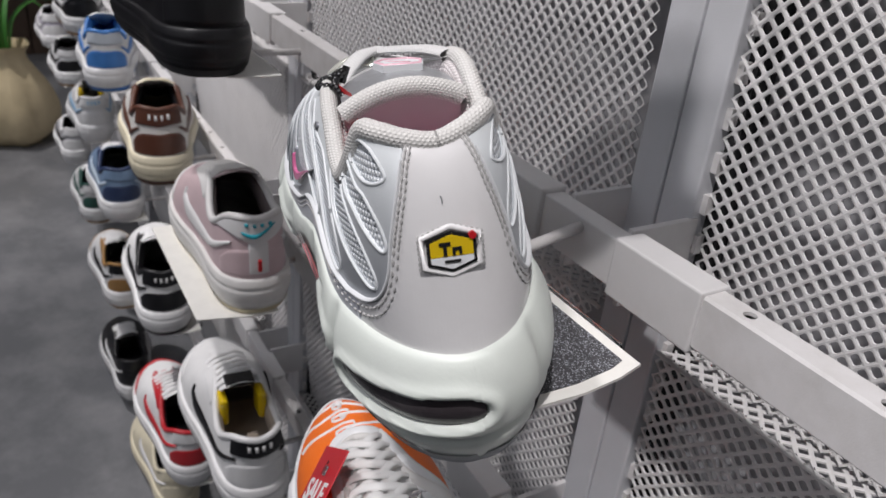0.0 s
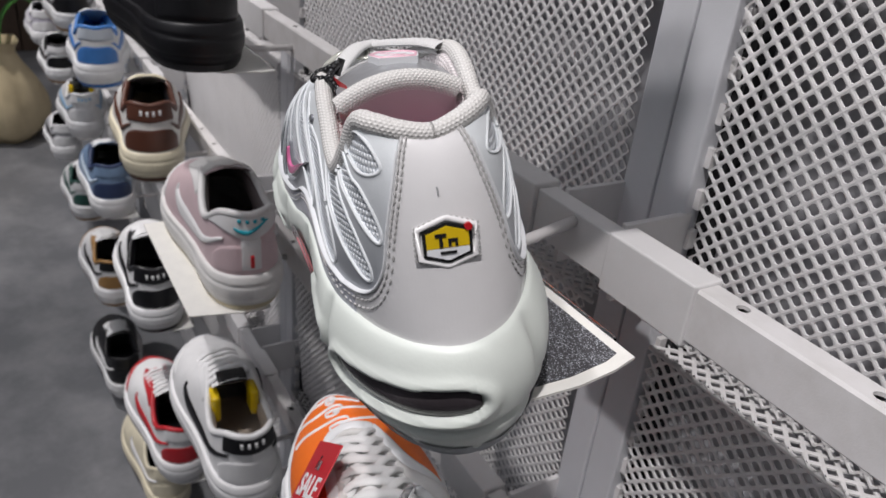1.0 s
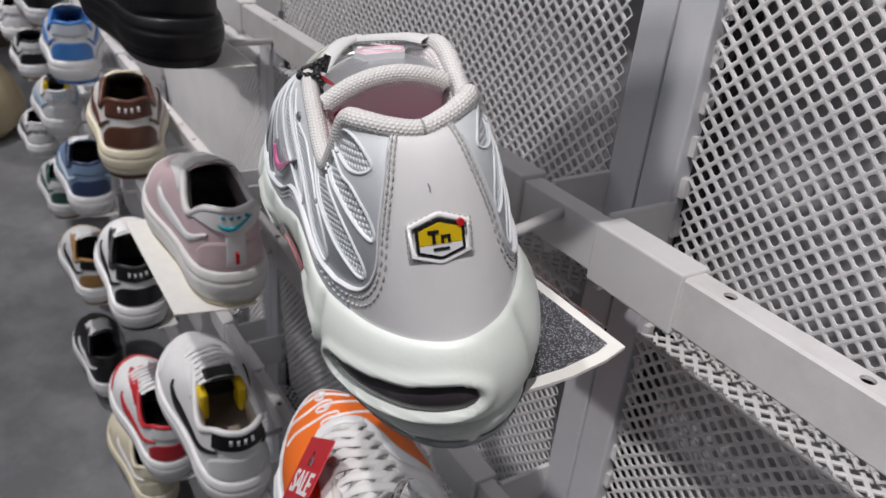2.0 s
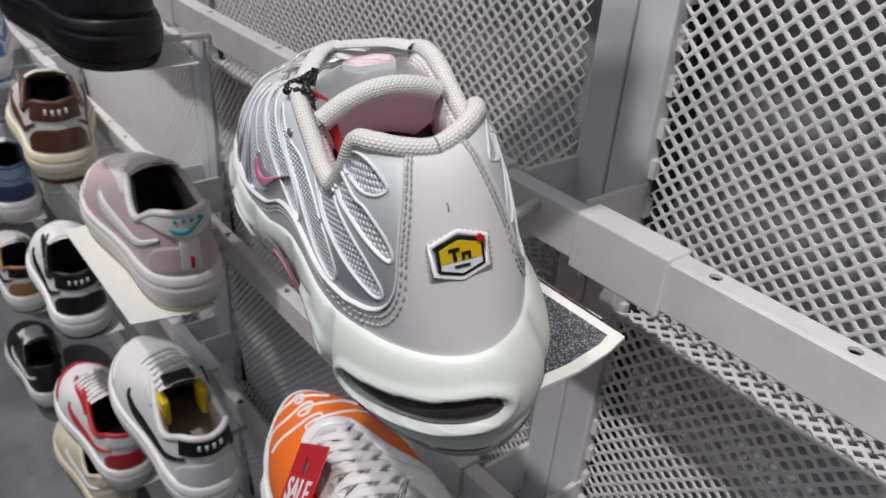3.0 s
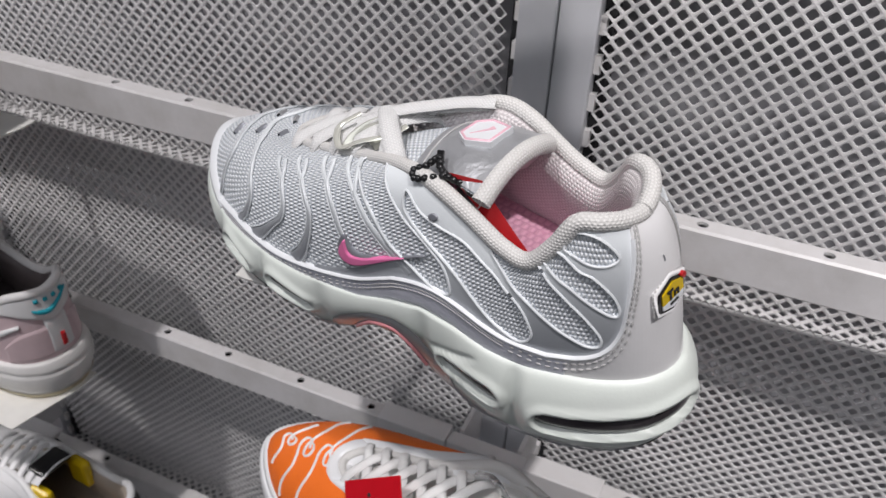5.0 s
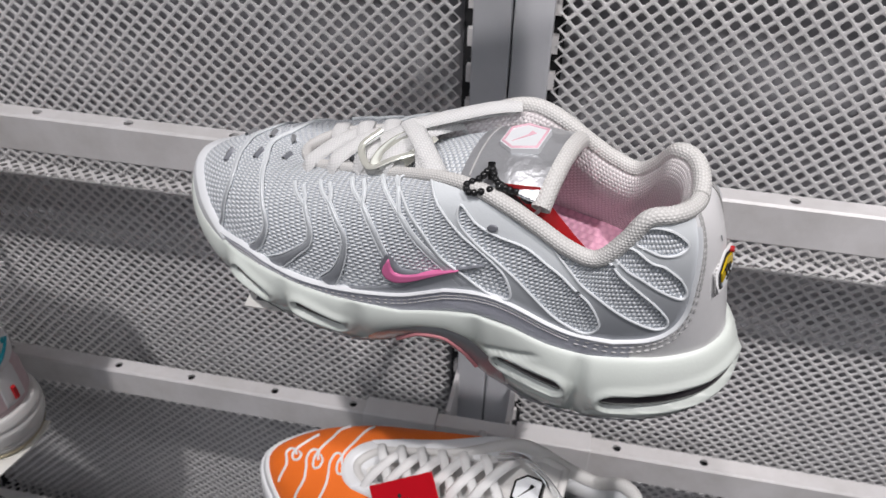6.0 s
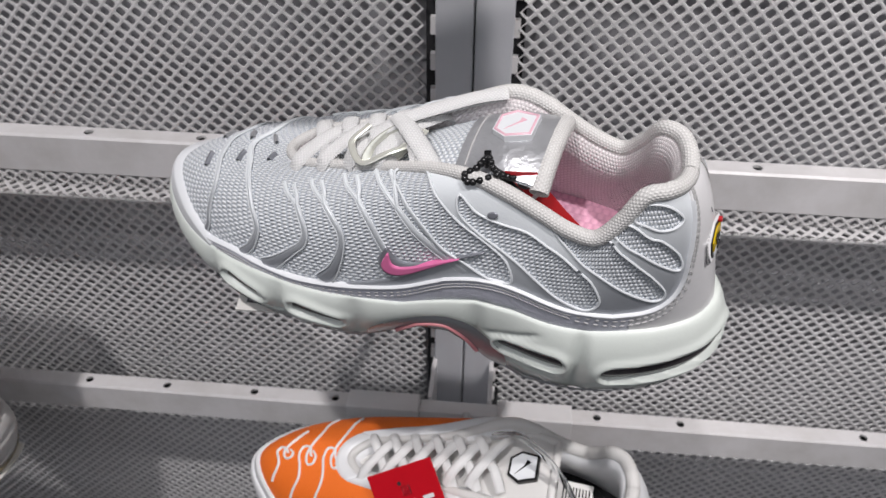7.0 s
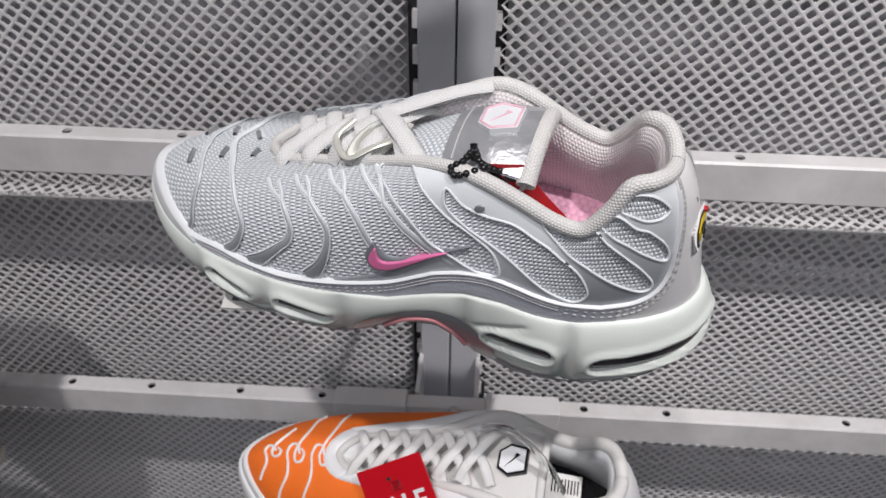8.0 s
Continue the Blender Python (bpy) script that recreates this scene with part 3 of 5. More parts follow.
YELLOW = worn("yellow_gloss_plastic", (0.72, 0.50, 0.01), (0.6, 0.4, 0.01), 0.2, 0, 60, 0.4, 0.02)
RED = worn("red_vinyl", (0.52, 0.012, 0.018), (0.42, 0.01, 0.014), 0.35, 0, 60, 0.5, 0.1, 500)
STUD = shader("gunmetal_stud", (0.08, 0.08, 0.085), 0.25, 0.9)
HOLO = shader("iridescent_lace_lock", (0.80, 0.80, 0.72), 0.2, 0.45, Thin_Film_Thickness=420.0, Thin_Film_IOR=1.6)
SHANK = worn("grey_gloss_shank", (0.22, 0.235, 0.245), (0.17, 0.18, 0.19), 0.22, 0.1, 60, 0.4, 0.02)
SHANKPINK = shader("clear_pink_shank", (0.62, 0.25, 0.27), 0.15)

tn = Form(TN_TOP, TN_BASE, ground=tn_ground, lip=tn_lip, lean=0.008, foot=0.42, rise=0.0045)
WINDOWS = ((0.005, 0.0335, 0.050, 0.0268, 0.0062, 0.012), (0.078, 0.0292, 0.100, 0.0292, 0.0046, 0.010), (0.188, 0.0210, 0.207, 0.0250, 0.0034, 0.010), (0.232, 0.0230, 0.247, 0.0262, 0.0036, 0.010))
GROOVES = ((0.067, 0.0035, 0.0040), (-0.026, 0.004, 0.0035), (0.116, 0.004, 0.0020), (0.178, 0.005, 0.0024), (0.219, 0.004, 0.0026), (-0.075, 0.005, 0.003), (0.262, 0.004, 0.0020))
CREASES = ((-0.024, 0.0200, 0.062, 0.0140, 0.0020, 0.0026), (0.083, 0.0450, 0.114, 0.0345, 0.0011, 0.0018), (0.186, 0.0110, 0.262, 0.0125, 0.0014, 0.0020), (-0.20, 0.0180, -0.030, 0.0200, 0.0020, 0.0020), (0.072, 0.0150, 0.108, 0.0170, 0.0014, 0.0020))
# veins of the forefoot: how far the loop at the throat opens, the line from the throat down, and its widths
VEINS = (
    (0.0, [(0.560, 0.16), (0.548, 0.42), (0.530, 0.58), (0.504, 0.63), (0.489, 0.62), (0.460, 0.483), (0.445, 0.23), (0.444, 0.12)], (0.003, 0.003, 0.003, 0.003, 0.003, 0.0026, 0.0026, 0.003)),
    (0.0, [(0.590, 0.145), (0.577, 0.38), (0.552, 0.645), (0.526, 0.78), (0.505, 0.79), (0.475, 0.76), (0.4525, 0.658), (0.429, 0.479), (0.414, 0.342), (0.412, 0.213), (0.417, 0.13)], (0.004, 0.003, 0.003, 0.003, 0.003, 0.003, 0.0026, 0.0026, 0.003, 0.004, 0.005)),
    (0.0025, [(0.4265, 0.715), (0.403, 0.5625), (0.386, 0.417), (0.381, 0.321), (0.385, 0.254), (0.392, 0.17), (0.400, 0.10)], (0.0026, 0.0026, 0.003, 0.0034, 0.004, 0.006, 0.009)),
    (0.0025, [(0.4145, 0.785), (0.389, 0.6125), (0.372, 0.496), (0.3605, 0.404), (0.355, 0.296), (0.3555, 0.18), (0.361, 0.09)], (0.0026, 0.0026, 0.003, 0.003, 0.0034, 0.0055, 0.009)),
    (0.003, [(0.400, 0.87), (0.369, 0.65), (0.348, 0.50), (0.334, 0.379), (0.329, 0.335)], (0.0026, 0.0026, 0.003, 0.003, 0.003)),
    (0.0035, [(0.3855, 0.945), (0.3406, 0.629), (0.3194, 0.50), (0.300, 0.417), (0.284, 0.36), (0.268, 0.30)], (0.0026, 0.0026, 0.003, 0.0034, 0.004, 0.005)),
)
# the mesh openings of the silver film at the quarter, and the heel leather's edge with the line that runs on to the toe
OPENINGS = (
    [(0.112, 0.90), (0.0800, 0.86), (0.0613, 0.755), (0.0585, 0.695), (0.0737, 0.655), (0.0944, 0.672), (0.118, 0.80)],
    [(0.138, 0.90), (0.1031, 0.638), (0.0844, 0.578), (0.0688, 0.492), (0.0606, 0.404), (0.0644, 0.363), (0.0794, 0.400), (0.1013, 0.483), (0.1256, 0.625), (0.152, 0.90)],
    [(0.163, 0.90), (0.1306, 0.596), (0.1081, 0.437), (0.0894, 0.337), (0.0762, 0.245), (0.0775, 0.194), (0.0912, 0.196), (0.1181, 0.284), (0.1512, 0.475), (0.1888, 0.735), (0.224, 0.93), (0.191, 0.95)],
    [(0.3120, 0.825), (0.2875, 0.745), (0.2656, 0.733), (0.2406, 0.765), (0.2188, 0.735), (0.1919, 0.660), (0.1594, 0.460), (0.1400, 0.272), (0.1394, 0.198), (0.1519, 0.176), (0.1750, 0.255), (0.2037, 0.375), (0.2281, 0.475), (0.2531, 0.546), (0.2738, 0.600), (0.3000, 0.700)],
    [(0.3600, 0.98), (0.3240, 0.760), (0.2940, 0.636), (0.2656, 0.558), (0.2438, 0.482), (0.2325, 0.385), (0.2306, 0.316), (0.2425, 0.288), (0.2581, 0.321), (0.2712, 0.363), (0.2919, 0.425), (0.3169, 0.550), (0.3400, 0.684), (0.3750, 0.93)],
)
EDGE = [(0.0335, 1.00), (0.0390, 0.83), (0.0435, 0.67), (0.0490, 0.53), (0.0535, 0.42), (0.0600, 0.2625), (0.0737, 0.1625), (0.0938, 0.117), (0.1213, 0.1125), (0.1569, 0.1625), (0.1888, 0.229), (0.2244, 0.283)]
STRIP = [(0.1213, 0.1125), (0.1569, 0.1625), (0.1888, 0.229), (0.2244, 0.283), (0.2538, 0.275), (0.2788, 0.225), (0.2869, 0.196), (0.3113, 0.125), (0.3469, 0.079), (0.3762, 0.071), (0.4031, 0.10), (0.4231, 0.125), (0.4450, 0.067)]
WALL = 0.075


def metric(form, line):
    """(a, t) in metres along the wall and up it."""
    return np.asarray(line, float) * (form.total, WALL)


def gap_to(loop, u):
    """The signed distance from the points u to a closed loop, positive inside, all in metres."""
    best, inside = np.full(u.shape[:-1], 9.0), np.zeros(u.shape[:-1], bool)
    for p, q in zip(loop, np.roll(loop, -1, 0)):
        e = q - p
        k = np.clip(((u - p) @ e) / (e @ e + 1e-15), 0, 1)
        best = np.minimum(best, np.linalg.norm(u - p - k[..., None] * e, axis=-1))
        if abs(e[1]) > 1e-12:
            cross = (p[1] > u[..., 1]) != (q[1] > u[..., 1])
            inside ^= cross & (u[..., 0] < p[0] + (u[..., 1] - p[1]) * e[0] / e[1])
    return np.where(inside, best, -best)


def film_mesh(form, a0, a1, t0, t1, shape, off, na, nt, hidden=0.0010, bevel=0.0005):
    """A thin film on the wall, proud where shape(u) is positive and sunk under the cloth elsewhere."""
    a, t = np.meshgrid(np.linspace(a0, a1, na), np.linspace(t0, t1, nt), indexing="ij")
    gap = shape(np.stack([a * form.total, t * WALL], -1))
    k = np.clip(gap / bevel * 0.5 + 0.5, 0, 1)
    k = k * k * (3 - 2 * k)
    p = form.over(a, t, (off + hidden) * k - hidden)
    keep = gap > -0.0016
    faces = [f for f in grid_faces(na, nt) if keep.ravel()[list(f)].any()]
    return p.reshape(-1, 3), faces, np.stack([a * form.total, t], -1).reshape(-1, 2)


def beside(form, line, shift, count=80):
    """A line of (a, t) points beside another, shift metres to its left."""
    u = metric(form, spline(line, count))
    way = np.gradient(u, axis=0)
    way /= np.linalg.norm(way, axis=1)[:, None] + 1e-12
    return (u + shift * np.stack([-way[:, 1], way[:, 0]], 1)) / (form.total, WALL)


def stitches(form, points, count, off=0.0029, length=0.0027, radius=0.00058):
    """A row of short threads along (a, t) points, as one mesh."""
    line = spline(points, count * 2)
    p = form.over(line[:, 0], line[:, 1], np.full(len(line), off))
    verts, faces = [], []
    for i in range(0, len(p) - 1, 2):
        mid, way = (p[i] + p[i + 1]) / 2, p[i + 1] - p[i]
        way /= np.linalg.norm(way) + 1e-9
        v, f, _ = tube([mid - way * length / 2 - (0, 0, 0), mid, mid + way * length / 2], (0.5 * radius, radius, 0.5 * radius), 6)
        k = len(verts)
        verts += list(v)
        faces += [tuple(q + k for q in face) for face in f]
    return verts, faces


def hexagon(form, a, t, wide, high, off, lean=0.0):
    """Outline of a six-sided badge lying on the upper, its points left and right cut flat."""
    c, n = form.at(a, t), form.normal(a, t)
    side = form.at(a + 0.004, t) - form.at(a - 0.004, t)
    side = side / np.linalg.norm(side)
    up = np.cross(side, n)
    up *= 1 if up[2] > 0 else -1
    return c + n * off, side, up, n


def plate(outline, centre, side, up, n, thick):
    """A flat plate with the outline given in its own plane, metres."""
    k = len(outline)
    front = [centre + side * x + up * y + n * thick for x, y in outline]
    back = [centre + side * x + up * y - n * 0.002 for x, y in outline]
    return front + back, [tuple(range(k))] + [(i, (i + 1) % k, k + (i + 1) % k, k + i) for i in range(k)]


def hero():
    ob = thing("running_shoe", shoe_pose(0.016, 0.148, 1.053, 15), "white and silver mesh running shoe with pink tick", "shoe", "shoes on the wall")

    def add(name, data, material, parent=ob, label="", smooth=True):
        return mesh_object(name, data[0], data[1], material, parent, label, smooth, data[2] if len(data) > 2 else None)

    upper = add("upper", upper_mesh(tn, 220, 30), MESH)
    sole = add("midsole", sole_mesh(tn, WINDOWS, GROOVES, CREASES), FOAM)
    add("outsole", sole_mesh(tn, (), tuple((s, 0.002, 0.0018) for s in np.arange(-0.30, 0.31, 0.02)), p0=-0.03, p1=0.11, extra=0.0006, npz=6), GREYSOLE, label="grey rubber outsole with lugs")
    for w in WINDOWS:
        add("air_window", window_mesh(tn, w), CLEAR, sole, "smoky clear cushion window")
    # the arch plate of the outer side
    a = np.linspace(0.222, 0.336, 30)
    p = np.linspace(0.02, 0.74, 9)
    aa, pp = np.meshgrid(a, p, indexing="ij")
    swell = np.sin(np.pi * (aa - a[0]) / (a[-1] - a[0]))
    pp = pp * (0.30 + 0.70 * swell ** 0.6)
    add("shank", (sole_point(tn, aa, pp, 0.0006 + 0.0016 * swell).reshape(-1, 3), grid_faces(30, 9)), SHANK, sole, "grey glossy arch plate")
    v, f, _ = tube([sole_point(tn, np.array(k), np.array(0.06 + 0.36 * math.sin(math.pi * (k - 0.250) / 0.066)), np.array(0.0022)) for k in np.linspace(0.250, 0.316, 24)], 0.0011, 8)
    add("shank_edge", (v, f), SHANKPINK, sole, "translucent pink edge of the arch")
    add("lining", lining_mesh(tn), LINING)
    add("insole", footbed_mesh(tn), PINK, label="pink textile insole")
    # heel leather, the strip along the sole, the silver film with its openings and the veins of the forefoot
    half = spline(EDGE[:9], 60)
    whole = metric(tn, np.vstack([half, [(0.155, 0.14), (0.155, -0.10), (-0.155, -0.10), (-0.155, 0.14)], half[::-1] * (-1, 1)]))
    whole = np.vstack([whole, metric(tn, [(-0.03, 1.1), (0.03, 1.1)])])
    counter = add("heel_counter", film_mesh(tn, -0.150, 0.150, -0.02, 1.0, lambda u: gap_to(whole, u), 0.0020, 340, 130), PATENT, label="smooth white heel leather")
    for s in (1, -1):
        for shift in (-0.0019, -0.0044):
            row = beside(tn, EDGE[:10], shift) * (s, 1)
            add("stitching", stitches(tn, row[2:], 34, 0.0022, 0.0021, 0.00058), THREAD, counter)
    loops = [metric(tn, spline(o, 90, closed=True)) for o in OPENINGS]
    outer = metric(tn, np.vstack([spline(EDGE[:9], 60), spline(STRIP, 90)[:62], [(0.312, 0.185), (0.297, 0.270), (0.2845, 0.335), (0.2965, 0.415), (0.3185, 0.53), (0.341, 0.665), (0.3660, 0.86), (0.376, 1.1), (0.03, 1.1)]]))

    def quarter(u):
        gap = gap_to(outer, u)
        for o in loops:
            gap = np.minimum(gap, -gap_to(o, u))
        return gap

    for s in (0, 1):
        way = (lambda a: 1 - a) if s else (lambda a: a)
        xs, ys = zip(*STRIP)
        foot = lambda k: float(np.interp(0.10 + 0.345 * k, (0.10, 0.147, 0.184, 0.22, 0.255, 0.276, 0.311, 0.334, 0.362, 0.392, 0.415, 0.445), (-0.02, -0.01, 0.03, 0.10, 0.11, 0.07, 0.0, -0.02, -0.02, 0.01, 0.05, 0.0)))
        add("mudguard", patch_mesh(tn, way(0.10), way(0.445), foot, lambda k: float(np.interp(0.10 + 0.345 * k, xs, ys)), 0.0022, 120, 8), LILAC, label="silver lilac leather strip along the sole")
        add("piping", ribbon_mesh(tn, [(way(x), y + 0.006) for x, y in EDGE[1:-3] + STRIP], (0.0015,) * (len(EDGE) - 4 + len(STRIP)), 0.0030, 200, 5), PIPING)
        for shift in (0.0018, 0.0034):
            row = beside(tn, STRIP, -shift)
            add("stitching", stitches(tn, [(way(x), y) for x, y in row[8:]], 80, 0.0024, 0.0020, 0.00035), THREAD, upper)
        v, f, uv = film_mesh(tn, 0.032, 0.378, 0.02, 1.0, quarter, 0.0011, 520, 150)
        if s:
            v = v * (1, -1, 1)
        add("quarter_film", (v, f, uv), VEIN, upper, "silver film fading to white")
        for o in OPENINGS:
            rim = spline(o, 90, closed=True)
            rim = rim[rim[:, 1] < 0.97]
            rim = np.roll(rim, -int(np.argmax(np.linalg.norm(np.diff(rim, axis=0, append=rim[:1]), axis=1))) - 1, 0)
            add("film_edge", tube(tn.over(way(rim[:, 0]), rim[:, 1], np.full(len(rim), 0.0011)), 0.00062, 6), FILM, upper, "raised white edge of an opening")
        for fork, points, widths in VEINS[2 * s:]:
            lines = [(points, widths)]
            if fork:
                u = metric(tn, points)
                lines = [(points[1:], widths[1:])]
                for side in (-1, 1):
                    bend = [u[0] + (side * fork, 0), u[0] * 0.5 + u[1] * 0.5 + (side * fork * 0.9, 0), u[1]]
                    lines.append(([tuple(q) for q in np.array(bend) / (tn.total, WALL)], (0.0016, 0.0016, 0.0016)))
            for line, wide in lines:
                line = [(way(x), y) for x, y in line]
                add("vein", ribbon_mesh(tn, line, wide, 0.0013, 60, 9), VEIN, upper, "raised silver film fading to white")
                mid = spline(line, 40)
                w = spline(np.asarray(wide)[:, None], 40)[:, 0]
                q, n = tn.at(mid[:, 0], mid[:, 1]), tn.normal(mid[:, 0], mid[:, 1])
                across = np.cross(n, np.gradient(q, axis=0))
                across /= np.linalg.norm(across, axis=1)[:, None]
                for k in (-1, 1):
                    add("vein_edge", tube(q + across * (k * w * 0.5)[:, None] + n * 0.0007, 0.00042, 6), FILM, upper)
        if not s:
            for q in (([(0.3305, 0.372), (0.3315, 0.270), (0.3245, 0.190), (0.313, 0.188), (0.296, 0.262), (0.2590, 0.482), (0.288, 0.345), (0.308, 0.290), (0.320, 0.300)], 0.0016, GUNMETAL, "tick_border"),
                      ([(0.3275, 0.345), (0.3290, 0.262), (0.3235, 0.210), (0.314, 0.208), (0.299, 0.268), (0.2740, 0.400), (0.295, 0.320), (0.311, 0.272), (0.3205, 0.272)], 0.0028, HOTPINK, "tick")):
                line = np.asarray(q[0])
                left, right = spline(np.vstack([line[0], line[1], line[2], line[3], line[4], line[5]]), 40), spline(np.vstack([line[0], line[8], line[7], line[6], line[5]]), 40)
                w = np.linspace(0, 1, 9)[None, :, None]
                at = left[:, None] * (1 - w) + right[:, None] * w
                lift = np.full((40, 9), q[1])
                lift[:, 0] = lift[:, -1] = lift[0] = lift[-1] = 0.0
                add(q[3], (tn.over(at[..., 0], at[..., 1], lift).reshape(-1, 3), grid_faces(40, 9)), q[2], upper, "pink tick with a grey border")
    bump = lambda k: 0.26 - 0.20 * abs(2 * k - 1) ** 2
    add("toe_bumper", patch_mesh(tn, 0.435, 0.565, lambda k: -0.02, bump, 0.0034, 40, 10), PIPING, label="smooth white toe bumper")
    for k, (sa, st) in enumerate(((0.5, 0.52), (0.497, 0.72), (0.492, 0.88))):
        for s in (-1, 1):
            add("toe_slot", ribbon_mesh(tn, [(0.5 + s * 0.010 - (0.5 - sa), st + 0.03), (0.5 + s * 0.022 - (0.5 - sa), st - 0.03)], (0.003, 0.003), 0.0018, 8, 5), GUNMETAL if s < 0 else SILVER, upper)
    add("eyelet", blob_mesh(tn, [(0.275 + 0.0042 * math.cos(q), 0.775 + 0.030 * math.sin(q)) for q in np.linspace(0, 2 * math.pi, 10, endpoint=False)], 0.0020, 30, 4), GUNMETAL, upper)
    add("scuff", tube(tn.over(np.array((0.0065, 0.0055, 0.0060)), np.array((0.655, 0.635, 0.615)), np.full(3, 0.0025)), 0.00022, 6), GUNMETAL, counter, "tiny dark scuff")
    # collar roll and throat cord
    loop = tn.top_loop
    radius = np.interp(loop[:, 0], [0.02, 0.11, 0.13, 0.16], [0.0036, 0.0036, 0.0032, 0.0027])
    add("collar", tube(loop + np.array((0, 0, 0.0005)), radius, 14, True), KNIT, label="padded white knit collar")
    # tongue with its silver face and padded top
    rows = np.linspace(0, 1, 30)
    line = spline([(0.222, 0, 0.072), (0.195, 0, 0.084), (0.165, 0, 0.097), (0.138, 0, 0.1105), (0.113, 0, 0.1205), (0.094, 0, 0.1215)], 30)
    across = np.linspace(-1, 1, 15)
    wide = np.interp(rows, [0, 0.5, 1], [0.012, 0.0190, 0.0235])
    q = np.array([[(c[0], w * b, c[2] - 0.007 * w * w) for w in across] for c, b in zip(line, wide)])
    uvs = np.stack(np.meshgrid(rows * 0.15, across * 0.025, indexing="ij"), -1).reshape(-1, 2)
    tongue = add("tongue", (q.reshape(-1, 3), grid_faces(30, 15), uvs), MESH, label="padded mesh tongue with a silver face")
    k0 = 19
    lifted = q[k0:] + np.array((0.0, 0, 0.0014))
    add("tongue_face", (lifted.reshape(-1, 3), grid_faces(30 - k0, 15)), SILVER, tongue, "silver leather face of the tongue")
    add("tongue_edge", tube(spline(q[-1] + np.array((-0.002, 0, -0.0022)), 40), 0.0042, 12), KNIT, tongue, "padded knit top edge")
    low_edge = q[-1] + np.array((-0.002, 0, -0.004))
    back = np.stack([low_edge, low_edge + np.array((0.010, 0, -0.016)), low_edge + np.array((0.035, 0, -0.034))], 1)
    add("tongue_back", (back.reshape(-1, 3), grid_faces(15, 3)), LINING, tongue)
    add("stitching", (lambda p: tube(p, 0.0005, 6))(q[k0 + 1, 1:-1] + np.array((0, 0, 0.0018))), THREAD, tongue)
    c = q[24, 6]
    side, up = q[24, 8] - q[24, 4], q[21, 6] - q[27, 6]
    side, up = side / np.linalg.norm(side), up / np.linalg.norm(up)
    n = np.cross(side, up)
    n = n if n[2] > 0 else -n
    hexa = lambda w, h: [(-w * 0.55, h), (w * 0.55, h), (w, h * 0.25), (w * 0.75, -h), (-w * 0.75, -h), (-w, h * 0.25)]
    n = n / np.linalg.norm(n)
    spot = c + n * 0.0016
    add("tongue_badge", plate(hexa(0.0105, 0.0090), spot, side, up, n, 0.0008), PIPING, tongue, "white and pink six-sided tongue badge", False)
    add("badge_ring", tube([spot + side * x + up * y + n * 0.0008 for x, y in hexa(0.0094, 0.0079)], 0.0007, 6, True), PALEPINK, tongue)
    add("badge_tick", plate([(-0.0045, -0.0015), (-0.003, -0.004), (0.005, 0.004), (-0.0015, -0.001)], spot, side, up, n, 0.0011), PALEPINK, tongue, "", False)
    # badge on the heel
    c, side, up, n = hexagon(tn, 0.004, 0.405, 0, 0, 0.0012)
    side = side if side[1] > 0 else -side
    six = lambda w, h: [(-w * 0.06, h), (w * 0.06, h), (w, h * 0.62), (w, -h * 0.62), (w * 0.06, -h), (-w * 0.06, -h), (-w, -h * 0.62), (-w, h * 0.62)]
    badge = add("heel_badge", plate(six(0.0082, 0.0068), c, side, up, n, 0.0016), BLACK, ob, "black and yellow six-sided heel badge", False)
    add("badge_border", tube([c + side * x + up * y + n * 0.0002 for x, y in six(0.0095, 0.0080)], 0.0012, 8, True), PATENT, badge)
    add("yellow_field", plate([(-0.0071, -0.0014), (0.0071, -0.0014), (0.0071, 0.0034), (0.0004, 0.0057), (-0.0004, 0.0057), (-0.0071, 0.0034)], c, side, up, n, 0.0021), YELLOW, badge, "", False)
    add("white_field", plate([(-0.0071, -0.0016), (0.0071, -0.0016), (0.0071, -0.0034), (0.0004, -0.0057), (-0.0004, -0.0057), (-0.0071, -0.0034)], c, side, up, n, 0.0021), PIPING, badge, "", False)
    for x0, y0, x1, y1 in ((0.0004, 0.0024, 0.0042, 0.0035), (0.0017, -0.0010, 0.0029, 0.0024), (-0.0011, -0.0010, -0.0001, 0.0016), (-0.0033, 0.0007, -0.0011, 0.0016), (-0.0033, -0.0010, -0.0023, 0.0007), (-0.0027, -0.0034, 0.0027, -0.0026)):
        add("badge_mark", plate([(x0, y0), (x1, y0), (x1, y1), (x0, y1)], c, side, up, n, 0.0026), BLACK, badge, "", False)
    add("badge_dot", plate([(-0.0071 + 0.0013 * math.cos(q), 0.0050 + 0.0013 * math.sin(q)) for q in np.linspace(0, 2 * math.pi, 12, endpoint=False)], c, side, up, n, 0.0028), RED, badge, "", False)
    add("stitching", stitches_flat([c + side * x + up * y + n * 0.0002 for x, y in six(0.0108, 0.0092)], 36), THREAD, badge)
